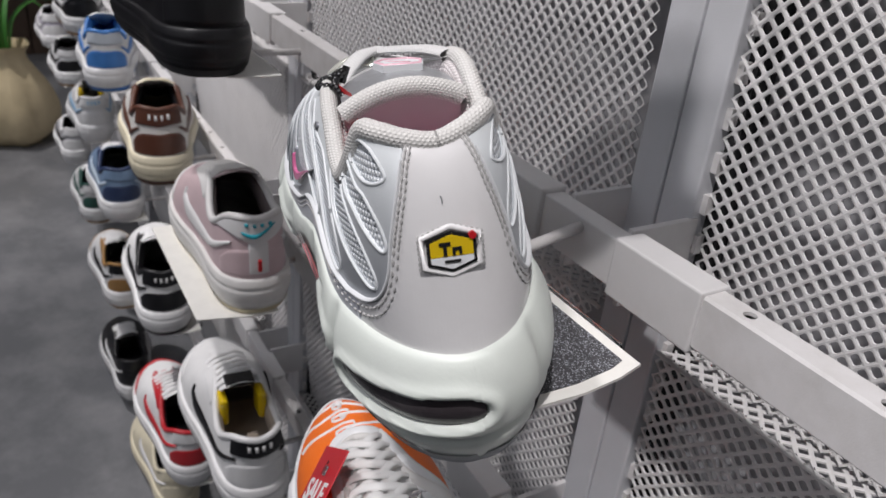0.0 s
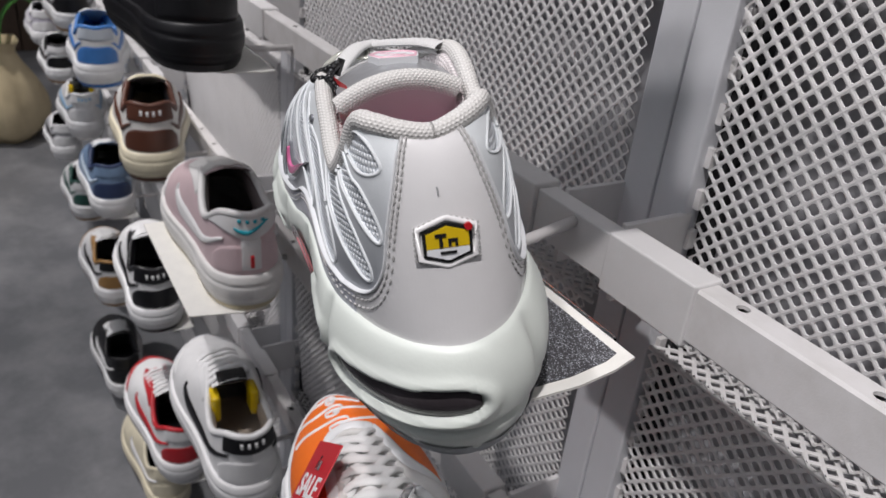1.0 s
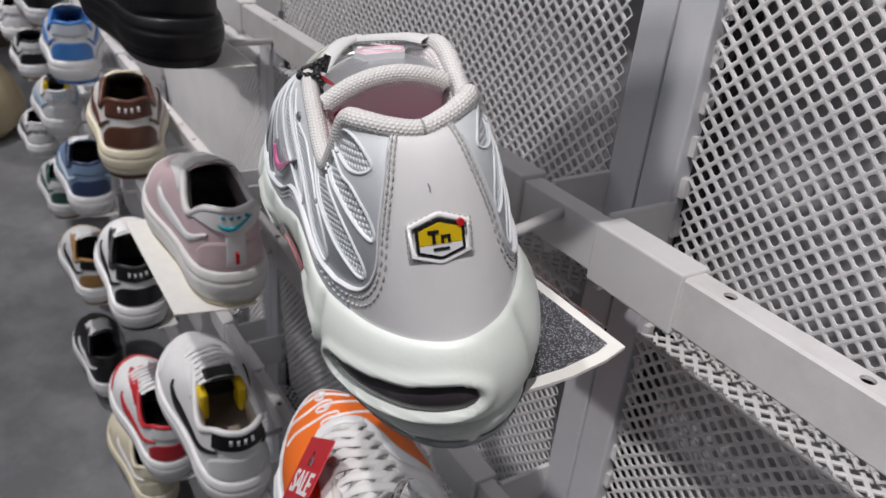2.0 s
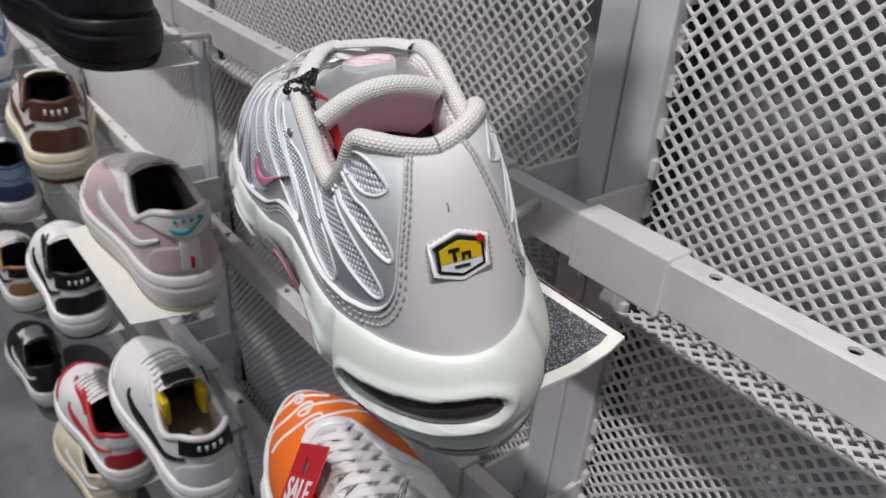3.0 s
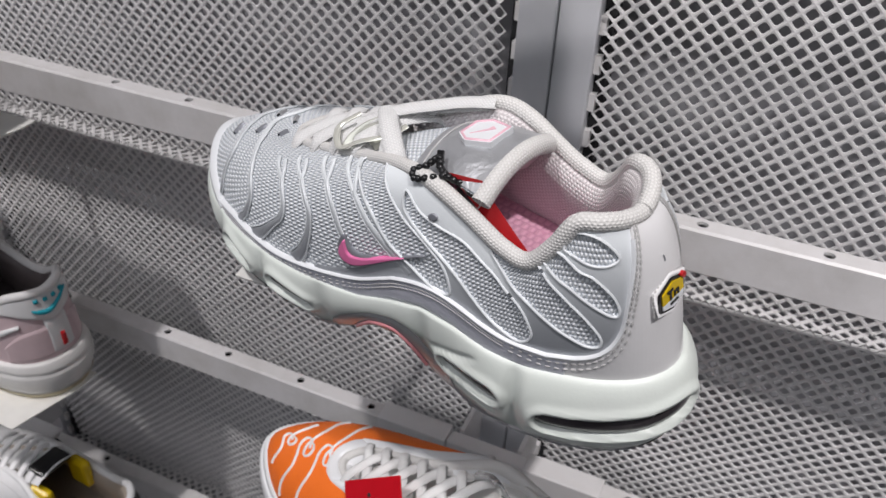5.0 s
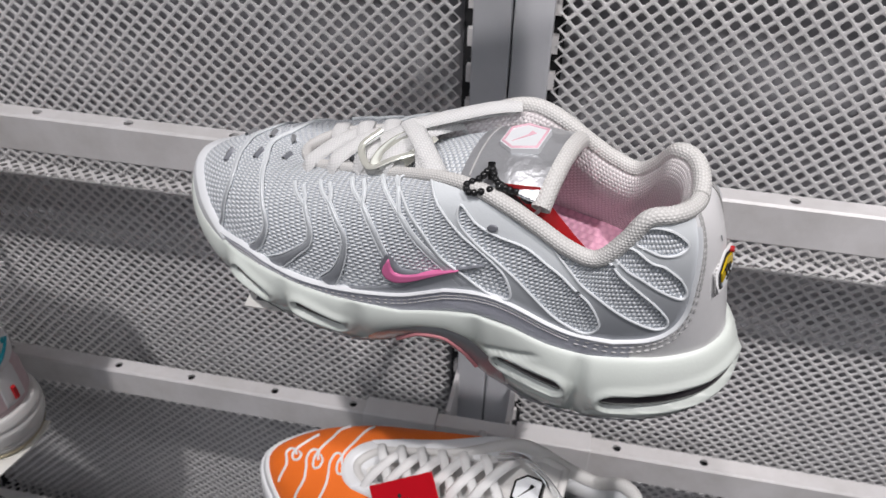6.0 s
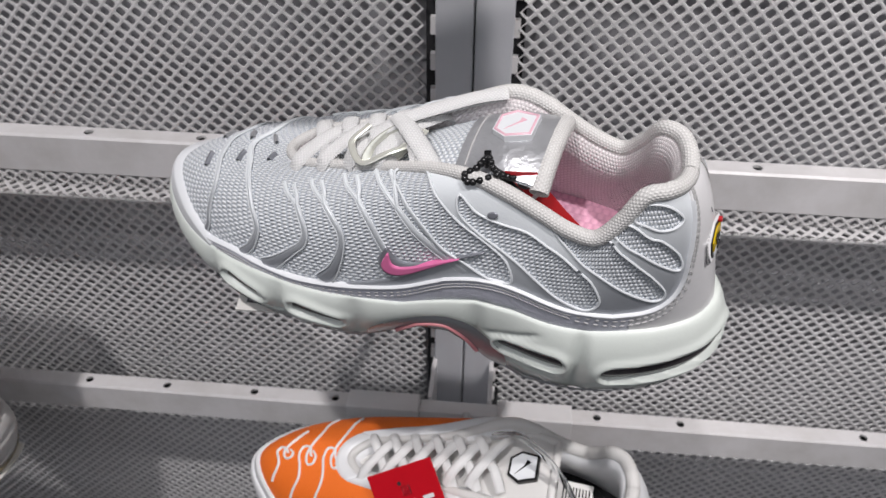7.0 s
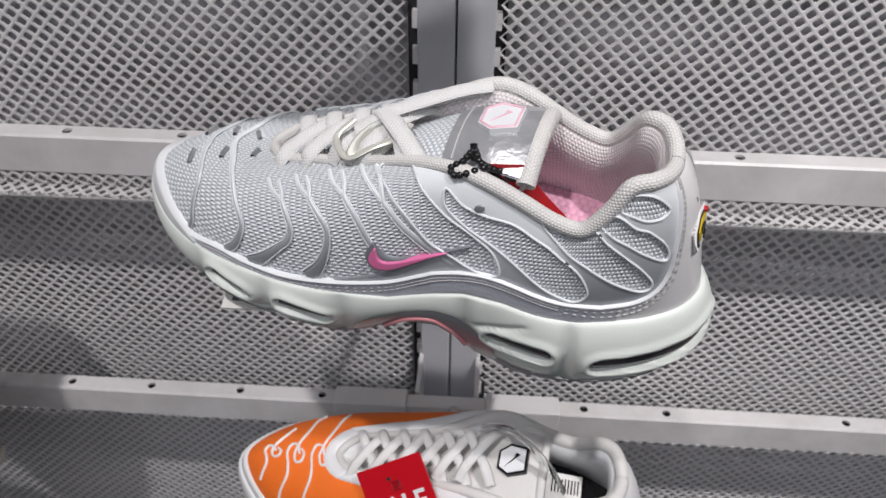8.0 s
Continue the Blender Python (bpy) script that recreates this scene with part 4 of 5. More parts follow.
    # laces: crossings, side bars and two long ends
    for k in range(4):
        x, z = 0.210 - 0.0150 * k, 0.0828 + 0.0062 * k
        for s in (1, -1):
            pts = spline([(x + 0.004, s * 0.0175, z - 0.002), (x + 0.002, s * 0.015, z + 0.003), (x - 0.001, s * 0.008, z + 0.0050), (x - 0.007, -s * 0.001, z + 0.0065 + 0.0014 * s), (x - 0.013, -s * 0.010, z + 0.0075), (x - 0.017, -s * 0.0165, z + 0.0055), (x - 0.019, -s * 0.0195, z + 0.001)], 30)
            add("lace", tube(pts, np.interp(np.linspace(0, 1, 30), [0, 0.2, 0.8, 1], [0.0050, 0.0042, 0.0042, 0.0050]), 10, flat=0.36), LACE)
    for ends, wide in (([(0.176, 0.006, 0.1050), (0.162, -0.003, 0.1120), (0.147, -0.012, 0.1160), (0.133, -0.020, 0.1190), (0.121, -0.026, 0.1200)], 0.0042),
                       ([(0.166, -0.004, 0.1115), (0.157, 0.005, 0.1135), (0.149, 0.012, 0.1120), (0.141, 0.0185, 0.1085), (0.138, 0.0200, 0.1050)], 0.0046),
                       ([(0.160, -0.016, 0.1040), (0.148, -0.017, 0.1110), (0.135, -0.022, 0.1150), (0.124, -0.027, 0.1170)], 0.0040)):
        add("lace", tube(spline(ends, 40), wide, 10, flat=0.36), LACE)
    # the twisted lace lock: a standing loop and a lower hoop of flat band
    loop2 = [(0.1655 + 0.0065 * math.cos(q) + 0.006 * math.sin(q), 0.0100 + 0.0085 * math.sin(q), 0.1040 - 0.0062 * math.sin(q)) for q in np.linspace(0, 2 * math.pi, 60, endpoint=False)]
    lock = add("lace_lock", tube(loop2, 0.0024, 8, True, flat=0.22, up=(0.3, -0.8, -0.4)), HOLO, label="iridescent twisted lace lock")
    hoop = spline([(0.178, 0.002, 0.1075), (0.183, 0.012, 0.1035), (0.1745, 0.0205, 0.1010), (0.164, 0.0165, 0.1065), (0.154, 0.0085, 0.1090), (0.151, 0.000, 0.1105)], 40)
    add("hoop", tube(hoop, 0.0017, 8, flat=0.35, up=(0, 0, 1)), HOLO, lock)
    # black bead chain with a red tag hanging into the shoe
    chain = spline([(0.110, 0.0245, 0.1180), (0.116, 0.0285, 0.1165), (0.121, 0.0295, 0.1150), (0.123, 0.0270, 0.1165), (0.119, 0.0240, 0.1185), (0.117, 0.0205, 0.1205), (0.115, 0.0195, 0.1215), (0.1125, 0.0225, 0.1195), (0.1095, 0.0235, 0.1185), (0.106, 0.0225, 0.1165), (0.101, 0.0205, 0.1150)], 21)
    ball = bmesh.new()
    for q in chain:
        bmesh.ops.create_icosphere(ball, subdivisions=2, radius=0.00165, matrix=Matrix.Translation(q))
    for face in ball.faces:
        face.smooth = True
    chain_ob = part("bead_chain", ball, BLACK, ob, "black bead chain")
    add("clasp", tube([(0.1165, 0.0172, 0.1230), (0.1160, 0.0185, 0.1205), (0.1150, 0.0205, 0.1170)], 0.0016, 10), BLACK, chain_ob)
    side_a = spline([(0.1090, 0.0225, 0.1190), (0.101, 0.0215, 0.111), (0.086, 0.0205, 0.097), (0.070, 0.021, 0.084)], 16)
    side_b = spline([(0.0945, 0.0190, 0.1195), (0.090, 0.0185, 0.112), (0.080, 0.0185, 0.101), (0.066, 0.019, 0.088)], 16)
    w = np.linspace(0, 1, 5)[None, :, None]
    tag = add("red_tag", ((side_a[:, None] * (1 - w) + side_b[:, None] * w).reshape(-1, 3), grid_faces(16, 5)), RED, label="red vinyl tag hanging into the shoe")
    bm = bmesh.new()
    bmesh.ops.create_uvsphere(bm, u_segments=16, v_segments=8, radius=0.0036, matrix=Matrix.Translation((0.0990, 0.0205, 0.1140)) @ pose(0, 0, 0, -75, 0, 0) @ Matrix.Diagonal((1, 1, 0.4, 1)))
    for face in bm.faces:
        face.smooth = True
    part("stud", bm, STUD, tag, "dark metal snap stud")
    return ob


def stitches_flat(corners, count):
    loop = np.vstack([corners, corners[:1]])
    seg = np.concatenate([[0], np.linalg.norm(np.diff(loop, axis=0), axis=1).cumsum()])
    s = np.linspace(0, seg[-1], count * 2, endpoint=False)
    p = np.stack([np.interp(s, seg, loop[:, i]) for i in range(3)], 1)
    verts, faces = [], []
    for i in range(0, len(p) - 1, 2):
        v, f, _ = tube([p[i], (p[i] + p[i + 1]) / 2, p[i + 1]], 0.0004, 6)
        k = len(verts)
        verts += list(v)
        faces += [tuple(q + k for q in face) for face in f]
    return verts, faces


hero()
shelf(0.0, 1.053, GLITTER, "small acrylic shelf with a dark glitter card")


# ---- the orange running shoe with a price tag ----
ORANGE = woven("orange_ripstop", (0.95, 0.20, 0.015), (0.80, 0.13, 0.01), 0.0016, 0.0016, 0.0002)
WHITE = worn("white_shoe_foam", (0.78, 0.79, 0.80), (0.70, 0.70, 0.71), 0.45, 0, 40, 0.5, 0.05, 600)
CORAL = woven("coral_mesh", (0.72, 0.16, 0.13), (0.55, 0.10, 0.08), 0.0030, 0.0020, 0.0004)
LABELPAPER = worn("white_paper_label", (0.75, 0.74, 0.72), (0.62, 0.61, 0.60), 0.7, 0, 60, 0.5)


def letters(word, size, m, material, parent, name):
    """Raised letters of the built-in font, as a mesh."""
    curve = bpy.data.curves.new(name, "FONT")
    curve.body, curve.size, curve.extrude, curve.align_x = word, size, 0.0002, "CENTER"
    curve.offset = size * 0.02
    ob = new(name, curve)
    bpy.context.view_layer.update()
    me = bpy.data.meshes.new_from_object(ob.evaluated_get(bpy.context.evaluated_depsgraph_get()))
    bpy.data.objects.remove(ob)
    me.materials.clear()
    me.materials.append(material)
    made = new(name, me)
    made.parent = parent
    made.matrix_basis = m
    return made


def orange_shoe():
    m = Matrix.Translation((0.019, 0.040, -0.240)) @ shoe_pose(0.016, 0.135, 1.053, 8)
    ob = thing("running_shoe", m, "orange and white running shoe with white wavy lines", "shoe", "shoes on the wall")

    def add(name, data, material, parent=ob, label="", smooth=True):
        return mesh_object(name, data[0], data[1], material, parent, label, smooth, data[2] if len(data) > 2 else None)

    upper = add("upper", upper_mesh(tn, 160, 24), ORANGE)
    sole = add("midsole", sole_mesh(tn, WINDOWS, GROOVES, CREASES, na=260, npz=24), WHITE)
    add("outsole", sole_mesh(tn, p0=-0.03, p1=0.11, extra=0.0006, npz=4), GREYSOLE)
    for w in WINDOWS:
        add("air_window", window_mesh(tn, w), CLEAR, sole)
    add("lining", lining_mesh(tn), WHITE)
    add("insole", footbed_mesh(tn), BLACK)
    edge = lambda k: 0.985 if abs(2 * k - 1) < 0.36 else 0.10 + 0.885 * max(0.0, 1 - (abs(2 * k - 1) - 0.36) / 0.16) ** 2 if abs(2 * k - 1) < 0.52 else 0.10
    add("heel_counter", patch_mesh(tn, -0.135, 0.135, lambda k: -0.02, edge, 0.0018, 90, 24), WHITE)
    add("toe_bumper", patch_mesh(tn, 0.42, 0.58, lambda k: -0.02, lambda k: 0.20 - 0.14 * abs(2 * k - 1) ** 2, 0.0020, 40, 10), WHITE)
    for s in (0, 1):
        way = (lambda a: 1 - a) if s else (lambda a: a)
        add("side_panel", patch_mesh(tn, way(0.05), way(0.30), lambda k: 0.10, lambda k: 0.80, 0.0009, 40, 12), CORAL)
        add("eyestay", patch_mesh(tn, way(0.20), way(0.455), lambda k: 0.76 + 0.06 * k, lambda k: 0.99, 0.0020, 60, 8), WHITE, label="white throat surround")
        add("mudguard", patch_mesh(tn, way(0.08), way(0.45), lambda k: -0.01, lambda k: 0.12, 0.0014, 60, 6), WHITE)
    add("eyestay", patch_mesh(tn, 0.45, 0.55, lambda k: 0.90 - 0.08 * abs(2 * k - 1), lambda k: 0.99, 0.0021, 30, 6), WHITE)
    aa, tt = np.meshgrid(np.linspace(0.28, 0.72, 331), np.linspace(0.05, 0.95, 121), indexing="ij")
    top = tn.at(aa, tt)

    def over_toe(x, y):
        k = np.argmin((top[..., 0] - x) ** 2 + (top[..., 1] - y) ** 2)
        return aa.ravel()[k], tt.ravel()[k]

    # each pair of lines meets in two hooks on the crown of the toe
    for x in (0.276, 0.257, 0.238):
        for path in ([(-0.012, -0.034), (-0.006, -0.018), (-0.001, -0.004), (0.000, 0.004), (-0.003, 0.010), (-0.007, 0.009), (-0.007, 0.003), (-0.004, -0.001)],
                     [(-0.004, 0.004), (-0.001, -0.003), (0.004, -0.004), (0.006, 0.002), (0.003, 0.012), (0.002, 0.022), (0.004, 0.036)]):
            v, f, uv = ribbon_mesh(tn, [over_toe(x + dx, dy * min(1.0, (0.300 - x) / 0.045)) for dx, dy in path], [0.0018] * len(path), 0.0015, 60, 5)
            add("line", (v, f, uv), WHITE, upper, "white wavy line")
    loop = tn.top_loop
    add("collar", tube(loop, np.interp(loop[:, 0], [0.02, 0.11, 0.13, 0.16], [0.0044, 0.0044, 0.0036, 0.0029]), 12, True), KNIT)
    rows = np.linspace(0, 1, 30)
    line = spline([(0.222, 0, 0.072), (0.195, 0, 0.084), (0.165, 0, 0.097), (0.138, 0, 0.1075), (0.113, 0, 0.1165), (0.085, 0, 0.1235)], 30)
    wide = np.interp(rows, [0, 0.5, 0.9, 1], [0.012, 0.020, 0.027, 0.022])
    q = np.array([[(c[0], w * b, c[2] - 0.006 * w * w) for w in np.linspace(-1, 1, 13)] for c, b in zip(line, wide)])
    tongue = add("tongue", (q.reshape(-1, 3), grid_faces(30, 13), np.stack(np.meshgrid(rows * 0.15, np.linspace(-1, 1, 13) * 0.025, indexing="ij"), -1).reshape(-1, 2)), KNIT, label="padded white tongue")
    rim = np.vstack([q[12:, 0], q[-1, 1:-1], q[12:, -1][::-1]])
    add("tongue_edge", tube(spline(rim, 60), 0.0028, 8), KNIT, tongue)
    c = q[25, 6] + np.array((0, 0, 0.0012))
    side, up = np.array((0.0, 1.0, 0.0)), np.array((0.93, 0.0, -0.33))
    n = np.cross(side, up)
    n = n if n[2] > 0 else -n
    hexa = lambda w, h: [(-w * 0.55, h), (w * 0.55, h), (w, h * 0.25), (w * 0.75, -h), (-w * 0.75, -h), (-w, h * 0.25)]
    add("tongue_badge", plate(hexa(0.0110, 0.0100), c, side, up, n, 0.0008), BLACK, tongue, "black and grey six-sided tongue badge", False)
    add("badge_field", plate(hexa(0.0092, 0.0084), c, side, up, n, 0.0012), PIPING, tongue, "", False)
    add("badge_mark", plate([(-0.0045, -0.002), (-0.003, -0.005), (0.0055, 0.005), (-0.001, -0.001)], c, side, up, n, 0.0016), BLACK, tongue, "", False)
    for k in range(6):
        x, z = 0.208 - 0.0150 * k, 0.0835 + 0.0060 * k
        for s in (1, -1):
            pts = spline([(x + 0.004, s * 0.0175, z), (x + 0.001, s * 0.011, z + 0.006), (x - 0.006, 0, z + 0.0085 + 0.0018 * s), (x - 0.012, -s * 0.010, z + 0.010), (x - 0.017, -s * 0.0185, z + 0.004)], 24)
            add("lace", tube(pts, 0.0032, 10, flat=0.42), LACE)
    strap = spline([(0.128, -0.020, 0.118), (0.112, -0.012, 0.138), (0.095, 0.000, 0.144), (0.080, 0.010, 0.136), (0.070, 0.014, 0.118)], 30)
    part_label = add("size_label", plate([(-0.012, -0.014), (0.012, -0.014), (0.012, 0.014), (-0.012, 0.014)], np.array((0.068, -0.004, 0.075)), np.array((1.0, 0, 0)), np.array((0, 1.0, 0)), np.array((0, 0, 1.0)), 0.0004), LABELPAPER, ob, "white paper size label with dark bars", False)
    for k in range(9):
        add("bar", plate([(-0.010 + k * 0.0022, -0.010), (-0.0092 + k * 0.0022, -0.010), (-0.0092 + k * 0.0022, 0.000), (-0.010 + k * 0.0022, 0.000)], np.array((0.068, -0.004, 0.0756)), np.array((1.0, 0, 0)), np.array((0, 1.0, 0)), np.array((0, 0, 1.0)), 0.0004), BLACK, part_label, "", False)
    tie = add("tag_tie", tube(strap, 0.0022, 8, flat=0.3), ACRYLIC, label="clear plastic security strap")
    return ob


orange_shoe()
shelf(0.005, 0.806, CARD, "small acrylic shelf with a white card")

# the red price card hung on the orange shoe
axis_x = Vector((0.042, -0.004, 0.032)).normalized()
axis_d = Vector((0.50, -0.66, -0.56))
axis_d = (axis_d - axis_x * axis_d.dot(axis_x)).normalized()
axis_n = axis_x.cross(-axis_d)
TAGM = Matrix((axis_x, -axis_d, axis_n)).transposed().to_4x4()
TAGM.translation = Vector((-0.149, 0.161, 0.899))
sale = thing("price_tag", TAGM, "red glossy card price tag with white lettering", "price tag")
REDCARD = worn("red_gloss_card", (0.55, 0.006, 0.016), (0.45, 0.005, 0.012), 0.30, 0, 60, 0.5, 0.03)
part("card", box((-0.0265, -0.085, -0.0004), (0.0265, 0.0, 0.0004), 0.0003), REDCARD, sale)
letters("SALE", 0.0195, Matrix.Translation((0, -0.0350, 0.0007)), WHITE, sale, "lettering")
# a dark disc painted on the card as the shaded hole
part("pin_hole", rod((-0.003, -0.010, 0.0003), (-0.003, -0.010, 0.0007), 0.0014), VOID_SHADE, sale)
part("pin", box((-0.0015, -0.018, 0.0006), (0.0045, -0.012, 0.0020), 0.0004), ACRYLIC, sale, "clear plastic pin")
SHOE_TOP = ((.016, 0, .098), (.019, .014, .100), (.030, .023, .098), (.043, .028, .090), (.056, .031, .082), (.070, .032, .079), (.084, .031, .082), (.097, .029, .089),
            (.110, .026, .096), (.124, .023, .099), (.145, .020, .095), (.168, .017, .087), (.190, .014, .079), (.208, .010, .073), (.215, 0, .071))
SHOE_BASE = ((.010, 0, .034), (.014, .016, .034), (.026, .027, .033), (.040, .032, .032), (.056, .035, .032), (.073, .036, .031), (.090, .037, .031), (.110, .039, .030),
             (.132, .042, .030), (.155, .046, .029), (.185, .050, .029), (.215, .050, .028), (.248, .044, .029), (.280, .028, .031), (.298, 0, .033))
low = Form(SHOE_TOP, SHOE_BASE, bulge=(0.006, 0.004, 0.005), ground=lambda x: float(np.interp(x, [0, .24, .30], [0, 0, .010])), lip=0.004, steps=140)
PAINTS = {}


def leather(colour):
    if colour not in PAINTS:
        PAINTS[colour] = worn("shoe_leather", colour, tuple(c * 0.8 for c in colour), 0.45, 0, 40, 0.5, 0.15, 500)
    return PAINTS[colour]


def sneaker(x, y, tier, turn, label, base, trim, sole, tab, tick, inside=(0.1, 0.1, 0.1), outsole=None, mark=None, scale=1.06):
    ob = thing("sneaker", shoe_pose(x, y, tier, turn, 0.0) @ Matrix.Scale(scale, 4), label, "shoe", "shoes on the wall")
    v, f, uv = upper_mesh(low, 90, 14)
    mesh_object("upper", v, f, leather(base), ob, smooth=True)
    v, f, uv = sole_mesh(low, creases=((-0.36, 0.0275, 0.36, 0.0275, 0.0013, 0.0014), (-0.36, 0.0120, 0.36, 0.0120, 0.0011, 0.0009)), na=160, npz=26)
    mesh_object("midsole", v, f, leather(sole), ob, smooth=True)
    v, f, uv = sole_mesh(low, na=140, npz=4, p0=-0.02, p1=0.16, extra=0.0008)
    mesh_object("outsole", v, f, leather(outsole or sole), ob, smooth=True)
    v, f, uv = lining_mesh(low, 80, 0.036, 0.008)
    mesh_object("lining", v, f, leather(inside), ob, smooth=True)
    v, f, uv = footbed_mesh(low, 0.037, 40)
    mesh_object("insole", v, f, leather(inside), ob)
    winged = bool(mark) and mark[2] > 0.4 and mark[0] < 0.1
    v, f, uv = patch_mesh(low, -0.105, 0.105, lambda k: 0.05, lambda k: 0.40 - 0.18 * abs(2 * k - 1) ** 3)
    mesh_object("heel_panel", v, f, leather(base if winged else trim), ob, smooth=True)
    if winged:
        v, f, uv = patch_mesh(low, -0.125, 0.125, lambda k: 0.46 + 0.40 * abs(2 * k - 1) ** 1.6, lambda k: 0.985, 0.002, 60, 16)
        strip = patch_mesh(low, -0.022, 0.022, lambda k: 0.06, lambda k: 0.50, 0.0016, 16, 10)
        mesh_object("back_strip", strip[0], strip[1], leather(tab), ob, smooth=True)
    else:
        v, f, uv = patch_mesh(low, -0.078, 0.078, lambda k: 0.52, lambda k: 0.975 - 0.06 * abs(2 * k - 1) ** 3, 0.0024)
    heel = mesh_object("heel_tab", v, f, leather(tab), ob, smooth=True)
    v, f, uv = patch_mesh(low, 0.40, 0.60, lambda k: 0.02, lambda k: 0.52 - 0.3 * abs(2 * k - 1) ** 2)
    mesh_object("toe_panel", v, f, leather(trim), ob, smooth=True)
    for s in (0, 1):
        side = lambda a: 1 - a if s else a
        v, f, uv = patch_mesh(low, side(0.26), side(0.47), lambda k: 0.72 + 0.1 * k, lambda k: 0.99, 0.0015)
        mesh_object("eyestay", v, f, leather(trim), ob, smooth=True)
        v, f, uv = ribbon_mesh(low, [(side(0.06), 0.46), (side(0.16), 0.36), (side(0.24), 0.26), (side(0.30), 0.24), (side(0.335), 0.36), (side(0.345), 0.50)], (0.003, 0.009, 0.015, 0.018, 0.010, 0.002), 0.0022)
        mesh_object("tick", v, f, leather(tick), ob, smooth=True)
    path = low.pick(low.top_loop, np.linspace(0, 1, 100, endpoint=False))
    v, f, uv = tube(path, 0.0038, 8, True)
    mesh_object("collar_edge", v, f, leather(trim), ob, smooth=True)
    rows = np.linspace(0, 1, 14)
    q = np.array([[(0.214 - 0.118 * k, w * (0.012 + 0.012 * k), 0.068 + 0.046 * k - 0.006 * w * w) for w in np.linspace(-1, 1, 9)] for k in rows])
    mesh_object("tongue", q.reshape(-1, 3), grid_faces(14, 9), leather(base), ob, smooth=True)
    for k in np.linspace(0.08, 0.86, 6):
        xx, zz = 0.208 - 0.10 * k, 0.079 + 0.030 * k
        pts = spline([(xx + 0.002, -0.024, zz - 0.004), (xx, -0.012, zz + 0.003), (xx - 0.004, 0, zz + 0.004), (xx - 0.008, 0.012, zz + 0.005), (xx - 0.010, 0.024, zz - 0.001)], 14)
        v, f, uv = tube(pts, 0.0036, 8, flat=0.5)
        mesh_object("lace", v, f, leather(sole), ob, smooth=True)
    if inside[0] > 0.4 and mark:
        part("tongue_label", box((0.098, -0.016, 0.106), (0.120, 0.016, 0.1125), 0.002), BLACK, ob, "black tongue label")
        for s in (-1, 1):
            part("collar_foam", box((0.086, s * 0.021 - 0.005, 0.066), (0.112, s * 0.021 + 0.005, 0.100), 0.004), YELLOW, ob, "yellow collar foam")
    if winged:
        v, f, uv = ribbon_mesh(low, [(0.034, 0.66), (0.024, 0.615), (0.008, 0.60), (-0.014, 0.67), (-0.036, 0.78)], (0.0012, 0.0042, 0.0058, 0.0034, 0.0008), 0.0040, 30)
        mesh_object("tick_mark", v, f, leather(mark), heel, "teal tick shape", True)
        v, f, uv = patch_mesh(low, -0.006, 0.004, lambda q: 0.10, lambda q: 0.30, 0.0034, 6, 6)
        mesh_object("pull_tab", v, f, RED, ob, "small red fabric tab")
    if mark:
        for k in range(4):
            a = -0.032 + 0.0165 * k
            foot, height = (0.74, 0.86) if winged else (0.62, 0.84)
            v, f, uv = patch_mesh(low, a, a + 0.0120, lambda q: foot, lambda q: height, 0.0034, 5, 5)
            mesh_object("heel_mark", v, f, leather(mark), heel, smooth=True)
    return ob


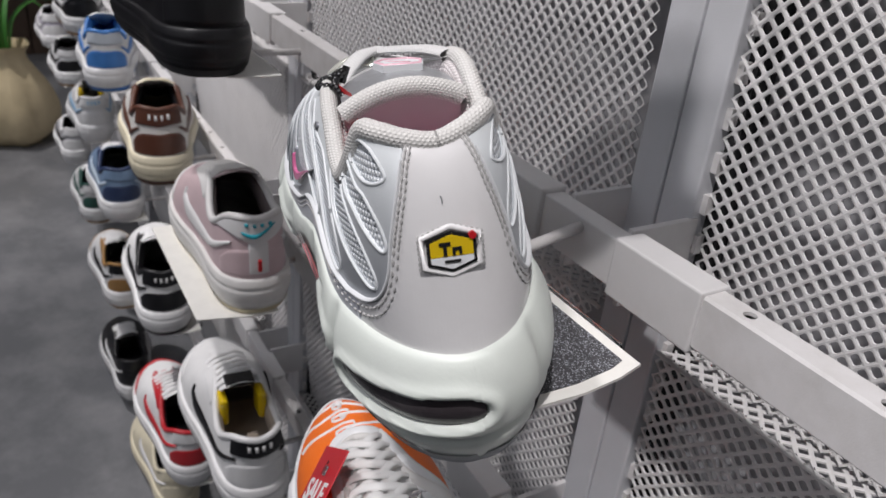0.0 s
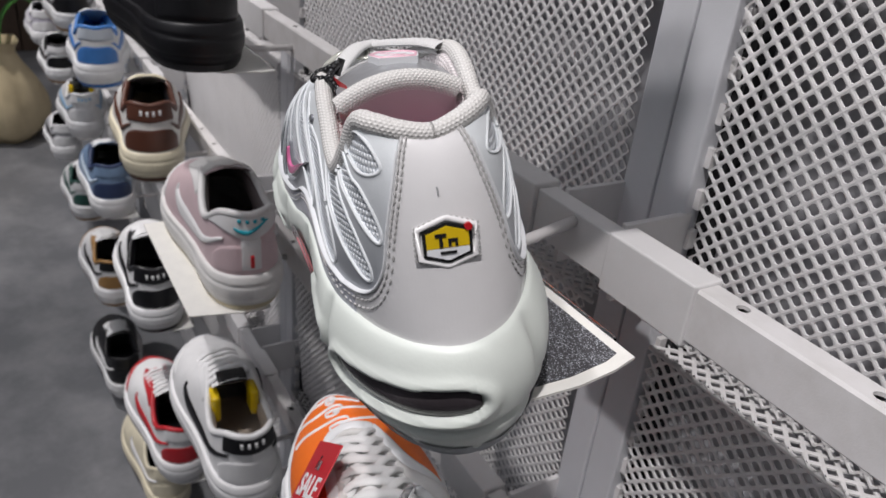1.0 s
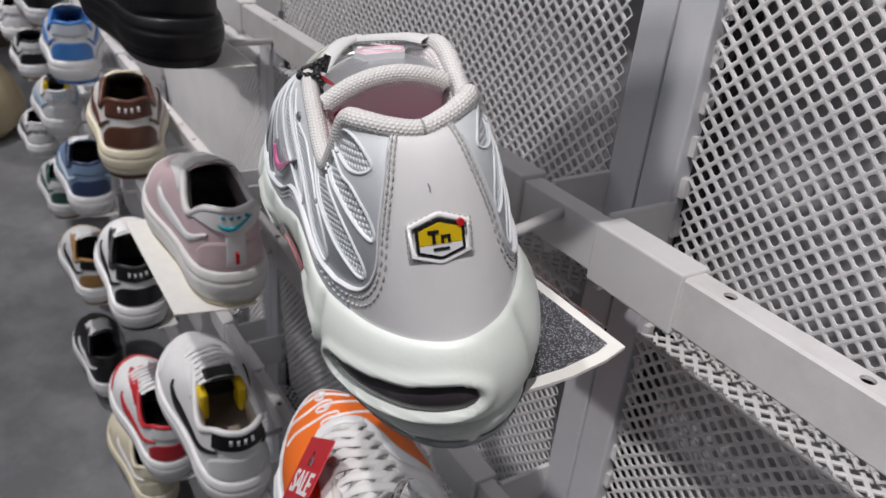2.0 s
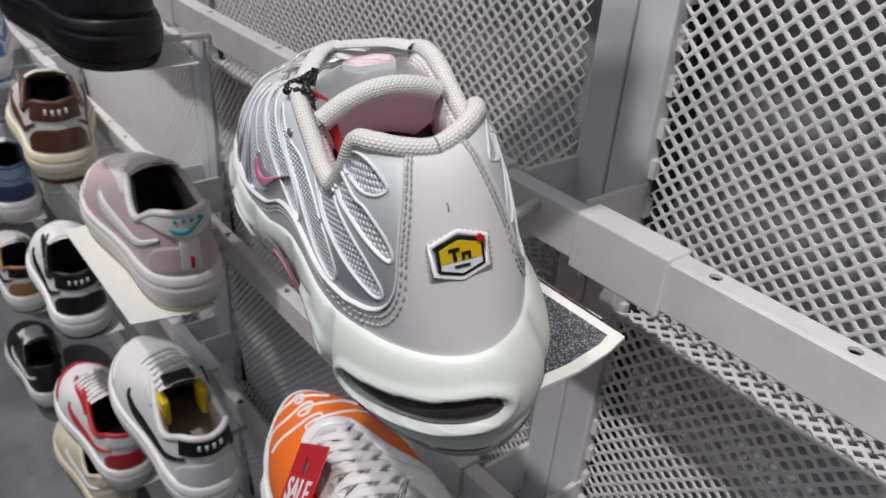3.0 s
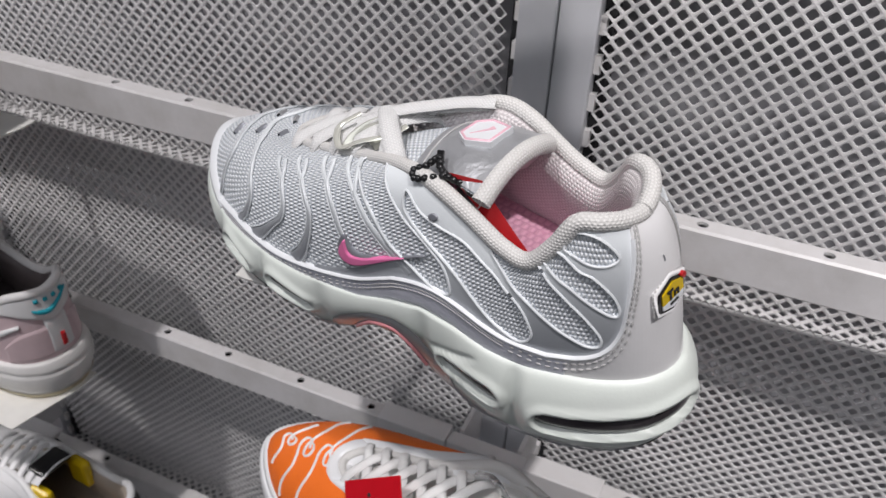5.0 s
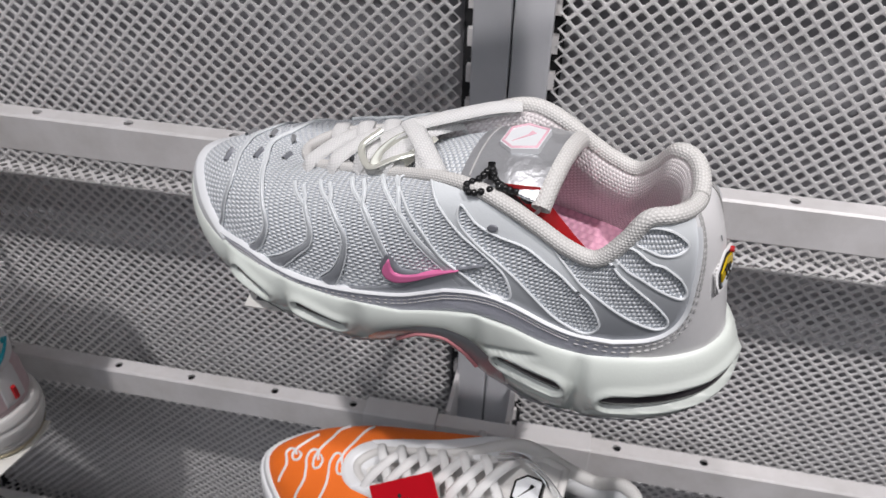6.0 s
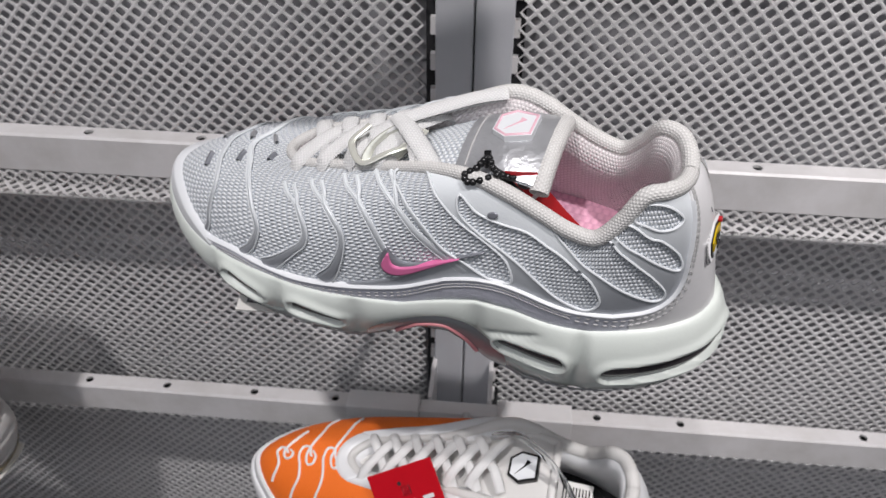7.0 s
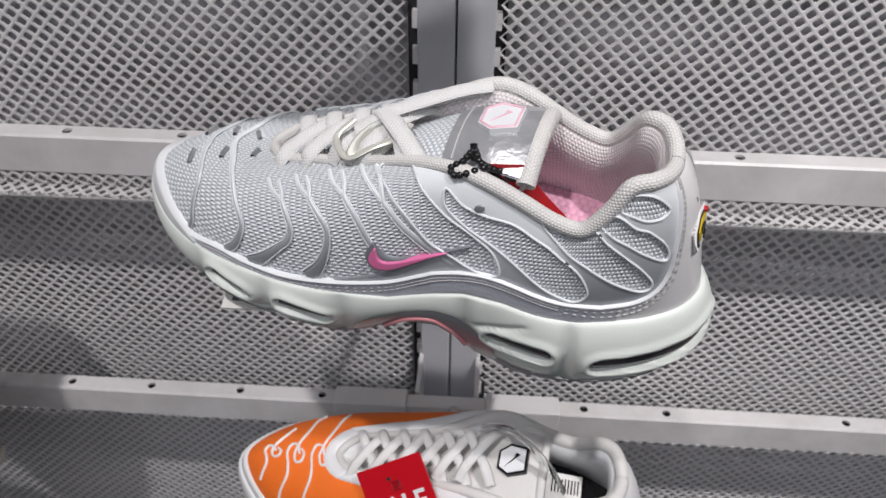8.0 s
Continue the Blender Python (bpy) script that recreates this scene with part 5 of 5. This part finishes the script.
W, K = (0.80, 0.80, 0.80), (0.006, 0.006, 0.008)
CREAM = (0.72, 0.66, 0.50)
TAN, GREENISH = (0.36, 0.20, 0.07), (0.03, 0.10, 0.08)
for row in (
    (-0.468, 0.214, 0.800, 4, "pale pink and white low leather sneaker with teal heel mark", (0.62, 0.48, 0.50), (0.76, 0.75, 0.74), (0.74, 0.73, 0.71), (0.74, 0.74, 0.74), (0.76, 0.76, 0.76), (0.12, 0.10, 0.10), (0.62, 0.55, 0.38), (0.02, 0.36, 0.45)),
    (-0.455, 0.174, 1.053, 3, "plain black leather low sneaker", K, K, K, K, K),
    (-0.437, 0.202, 0.547, 4, "white leather sneaker with black tick and black heel tab", W, W, W, K, K, (0.42, 0.36, 0.30), None, W),
    (-0.826, 0.190, 0.800, 10, "dark brown and white sneaker on cream sole", (0.72, 0.71, 0.68), (0.10, 0.035, 0.02), CREAM, (0.10, 0.035, 0.02), (0.10, 0.035, 0.02), K, (0.10, 0.04, 0.02), W),
    (-0.838, 0.182, 0.547, 8, "black and white low leather sneaker", W, K, W, K, K, K, K, W),
    (-1.280, 0.190, 0.800, 8, "bright blue and white patent low sneaker", W, (0.06, 0.22, 0.58), W, (0.55, 0.6, 0.66), (0.06, 0.22, 0.58), (0.05, 0.2, 0.5), (0.06, 0.22, 0.58), None),
    (-1.258, 0.190, 0.547, 5, "navy and light blue low sneaker", (0.20, 0.30, 0.45), (0.03, 0.05, 0.12), W, (0.20, 0.30, 0.45), (0.6, 0.7, 0.8), K, None, None),
    (-0.770, 0.198, 0.294, 0, "red and white low sneaker", W, (0.5, 0.02, 0.03), W, W, (0.5, 0.02, 0.03), K, None, None),
    (-1.350, 0.190, 0.294, 2, "tan and white low sneaker with black collar", W, TAN, W, K, K, K, TAN, None),
    (-0.960, 0.204, 0.041, 0, "cream low sneaker with dark lining", CREAM, CREAM, CREAM, CREAM, W, K, None, None),
    (-1.350, 0.190, 0.041, 2, "small black sneaker on a white sole", K, K, W, K, W, K, None, None),
    (-1.720, 0.205, 0.800, 4, "black and white low sneaker", K, K, W, W, W, K, TAN, None),
    (-1.720, 0.205, 0.547, 4, "white leather low sneaker with pale blue mark", W, W, W, W, (0.3, 0.5, 0.7), (0.6, 0.6, 0.6), None, (0.2, 0.5, 0.75)),
    (-1.800, 0.195, 0.294, 4, "white sneaker with dark green trim", W, GREENISH, W, W, GREENISH, K, TAN, None),
    (-2.200, 0.205, 0.800, 4, "white low sneaker with tan outsole", W, W, W, W, W, K, TAN, None),
    (-2.200, 0.205, 0.547, 4, "white and black low sneaker with tan outsole", W, K, W, W, K, K, TAN, None),
    (-2.250, 0.195, 0.294, 4, "white and grey low sneaker", (0.5, 0.5, 0.52), W, W, W, K, K, None, None),
    (-2.660, 0.205, 0.547, 4, "pale lilac and white low sneaker", (0.55, 0.52, 0.60), W, W, W, W, K, None, None),
    (0.020, 0.190, 1.306, -4, "dark grey low leather sneaker", (0.10, 0.10, 0.11), K, W, K, W, K, None, None),
):
    sneaker(*row)
    shelf(row[0] - 0.008, row[2], CARD, "small acrylic shelf with a white card", 0.0, 0.082 if row[0] > -0.49 and row[2] == 0.800 else 0.050)

# ---- the far end of the shop ----
WOOD = worn("dark_brown_wood", (0.10, 0.065, 0.045), (0.05, 0.035, 0.025), 0.6, 0, 9, 0.8, 0.3, 120)
cladding = thing("wood_cladding", Matrix.Translation((-4.78, 0, 0)), "dark brown vertical wooden boards on the end wall", "cladding", "", "structure")
for k in range(18):
    plank = part("plank", box((0, -1.4 + k * 0.102, 0), (0.02, -1.304 + k * 0.102, 2.6), 0.004), WOOD, cladding)
SACKM = worn("cream_burlap", (0.72, 0.60, 0.38), (0.52, 0.42, 0.25), 0.85, 0, 12, 0.7, 0.4, 160)
LEAF = worn("green_leaf", (0.05, 0.22, 0.03), (0.03, 0.13, 0.02), 0.5, 0, 30, 0.5)
sack = thing("planter", Matrix.Translation((-3.35, 0.06, 0)), "cream burlap sack planter with green blades on the floor", "planter")
profile = spline([(0.11, 0.0), (0.16, 0.05), (0.17, 0.14), (0.14, 0.24), (0.10, 0.31), (0.08, 0.36), (0.10, 0.40)], 24)
ang = np.linspace(0, 2 * np.pi, 33)
q = np.array([[(r * math.cos(b) * (1 + 0.07 * math.sin(5 * b + 9 * z) + 0.05 * math.sin(9 * b)), r * math.sin(b) * (1 + 0.07 * math.sin(4 * b + 11 * z)), z) for b in ang] for r, z in profile])
mesh_object("sack", q.reshape(-1, 3), grid_faces(24, 33), SACKM, sack, smooth=True)
for k in range(7):
    b = 0.9 * k
    pts = spline([(0.02 * math.cos(b), 0.02 * math.sin(b), 0.28), (0.05 * math.cos(b), 0.05 * math.sin(b), 0.48), (0.14 * math.cos(b), 0.14 * math.sin(b), 0.60 - 0.02 * (k % 3)), (0.22 * math.cos(b), 0.22 * math.sin(b), 0.55)], 16)
    v, f, uv = tube(pts, np.interp(np.linspace(0, 1, 16), [0, 0.4, 1], [0.006, 0.012, 0.002]), 6, flat=0.15)
    mesh_object("blade", v, f, LEAF, sack, smooth=True)
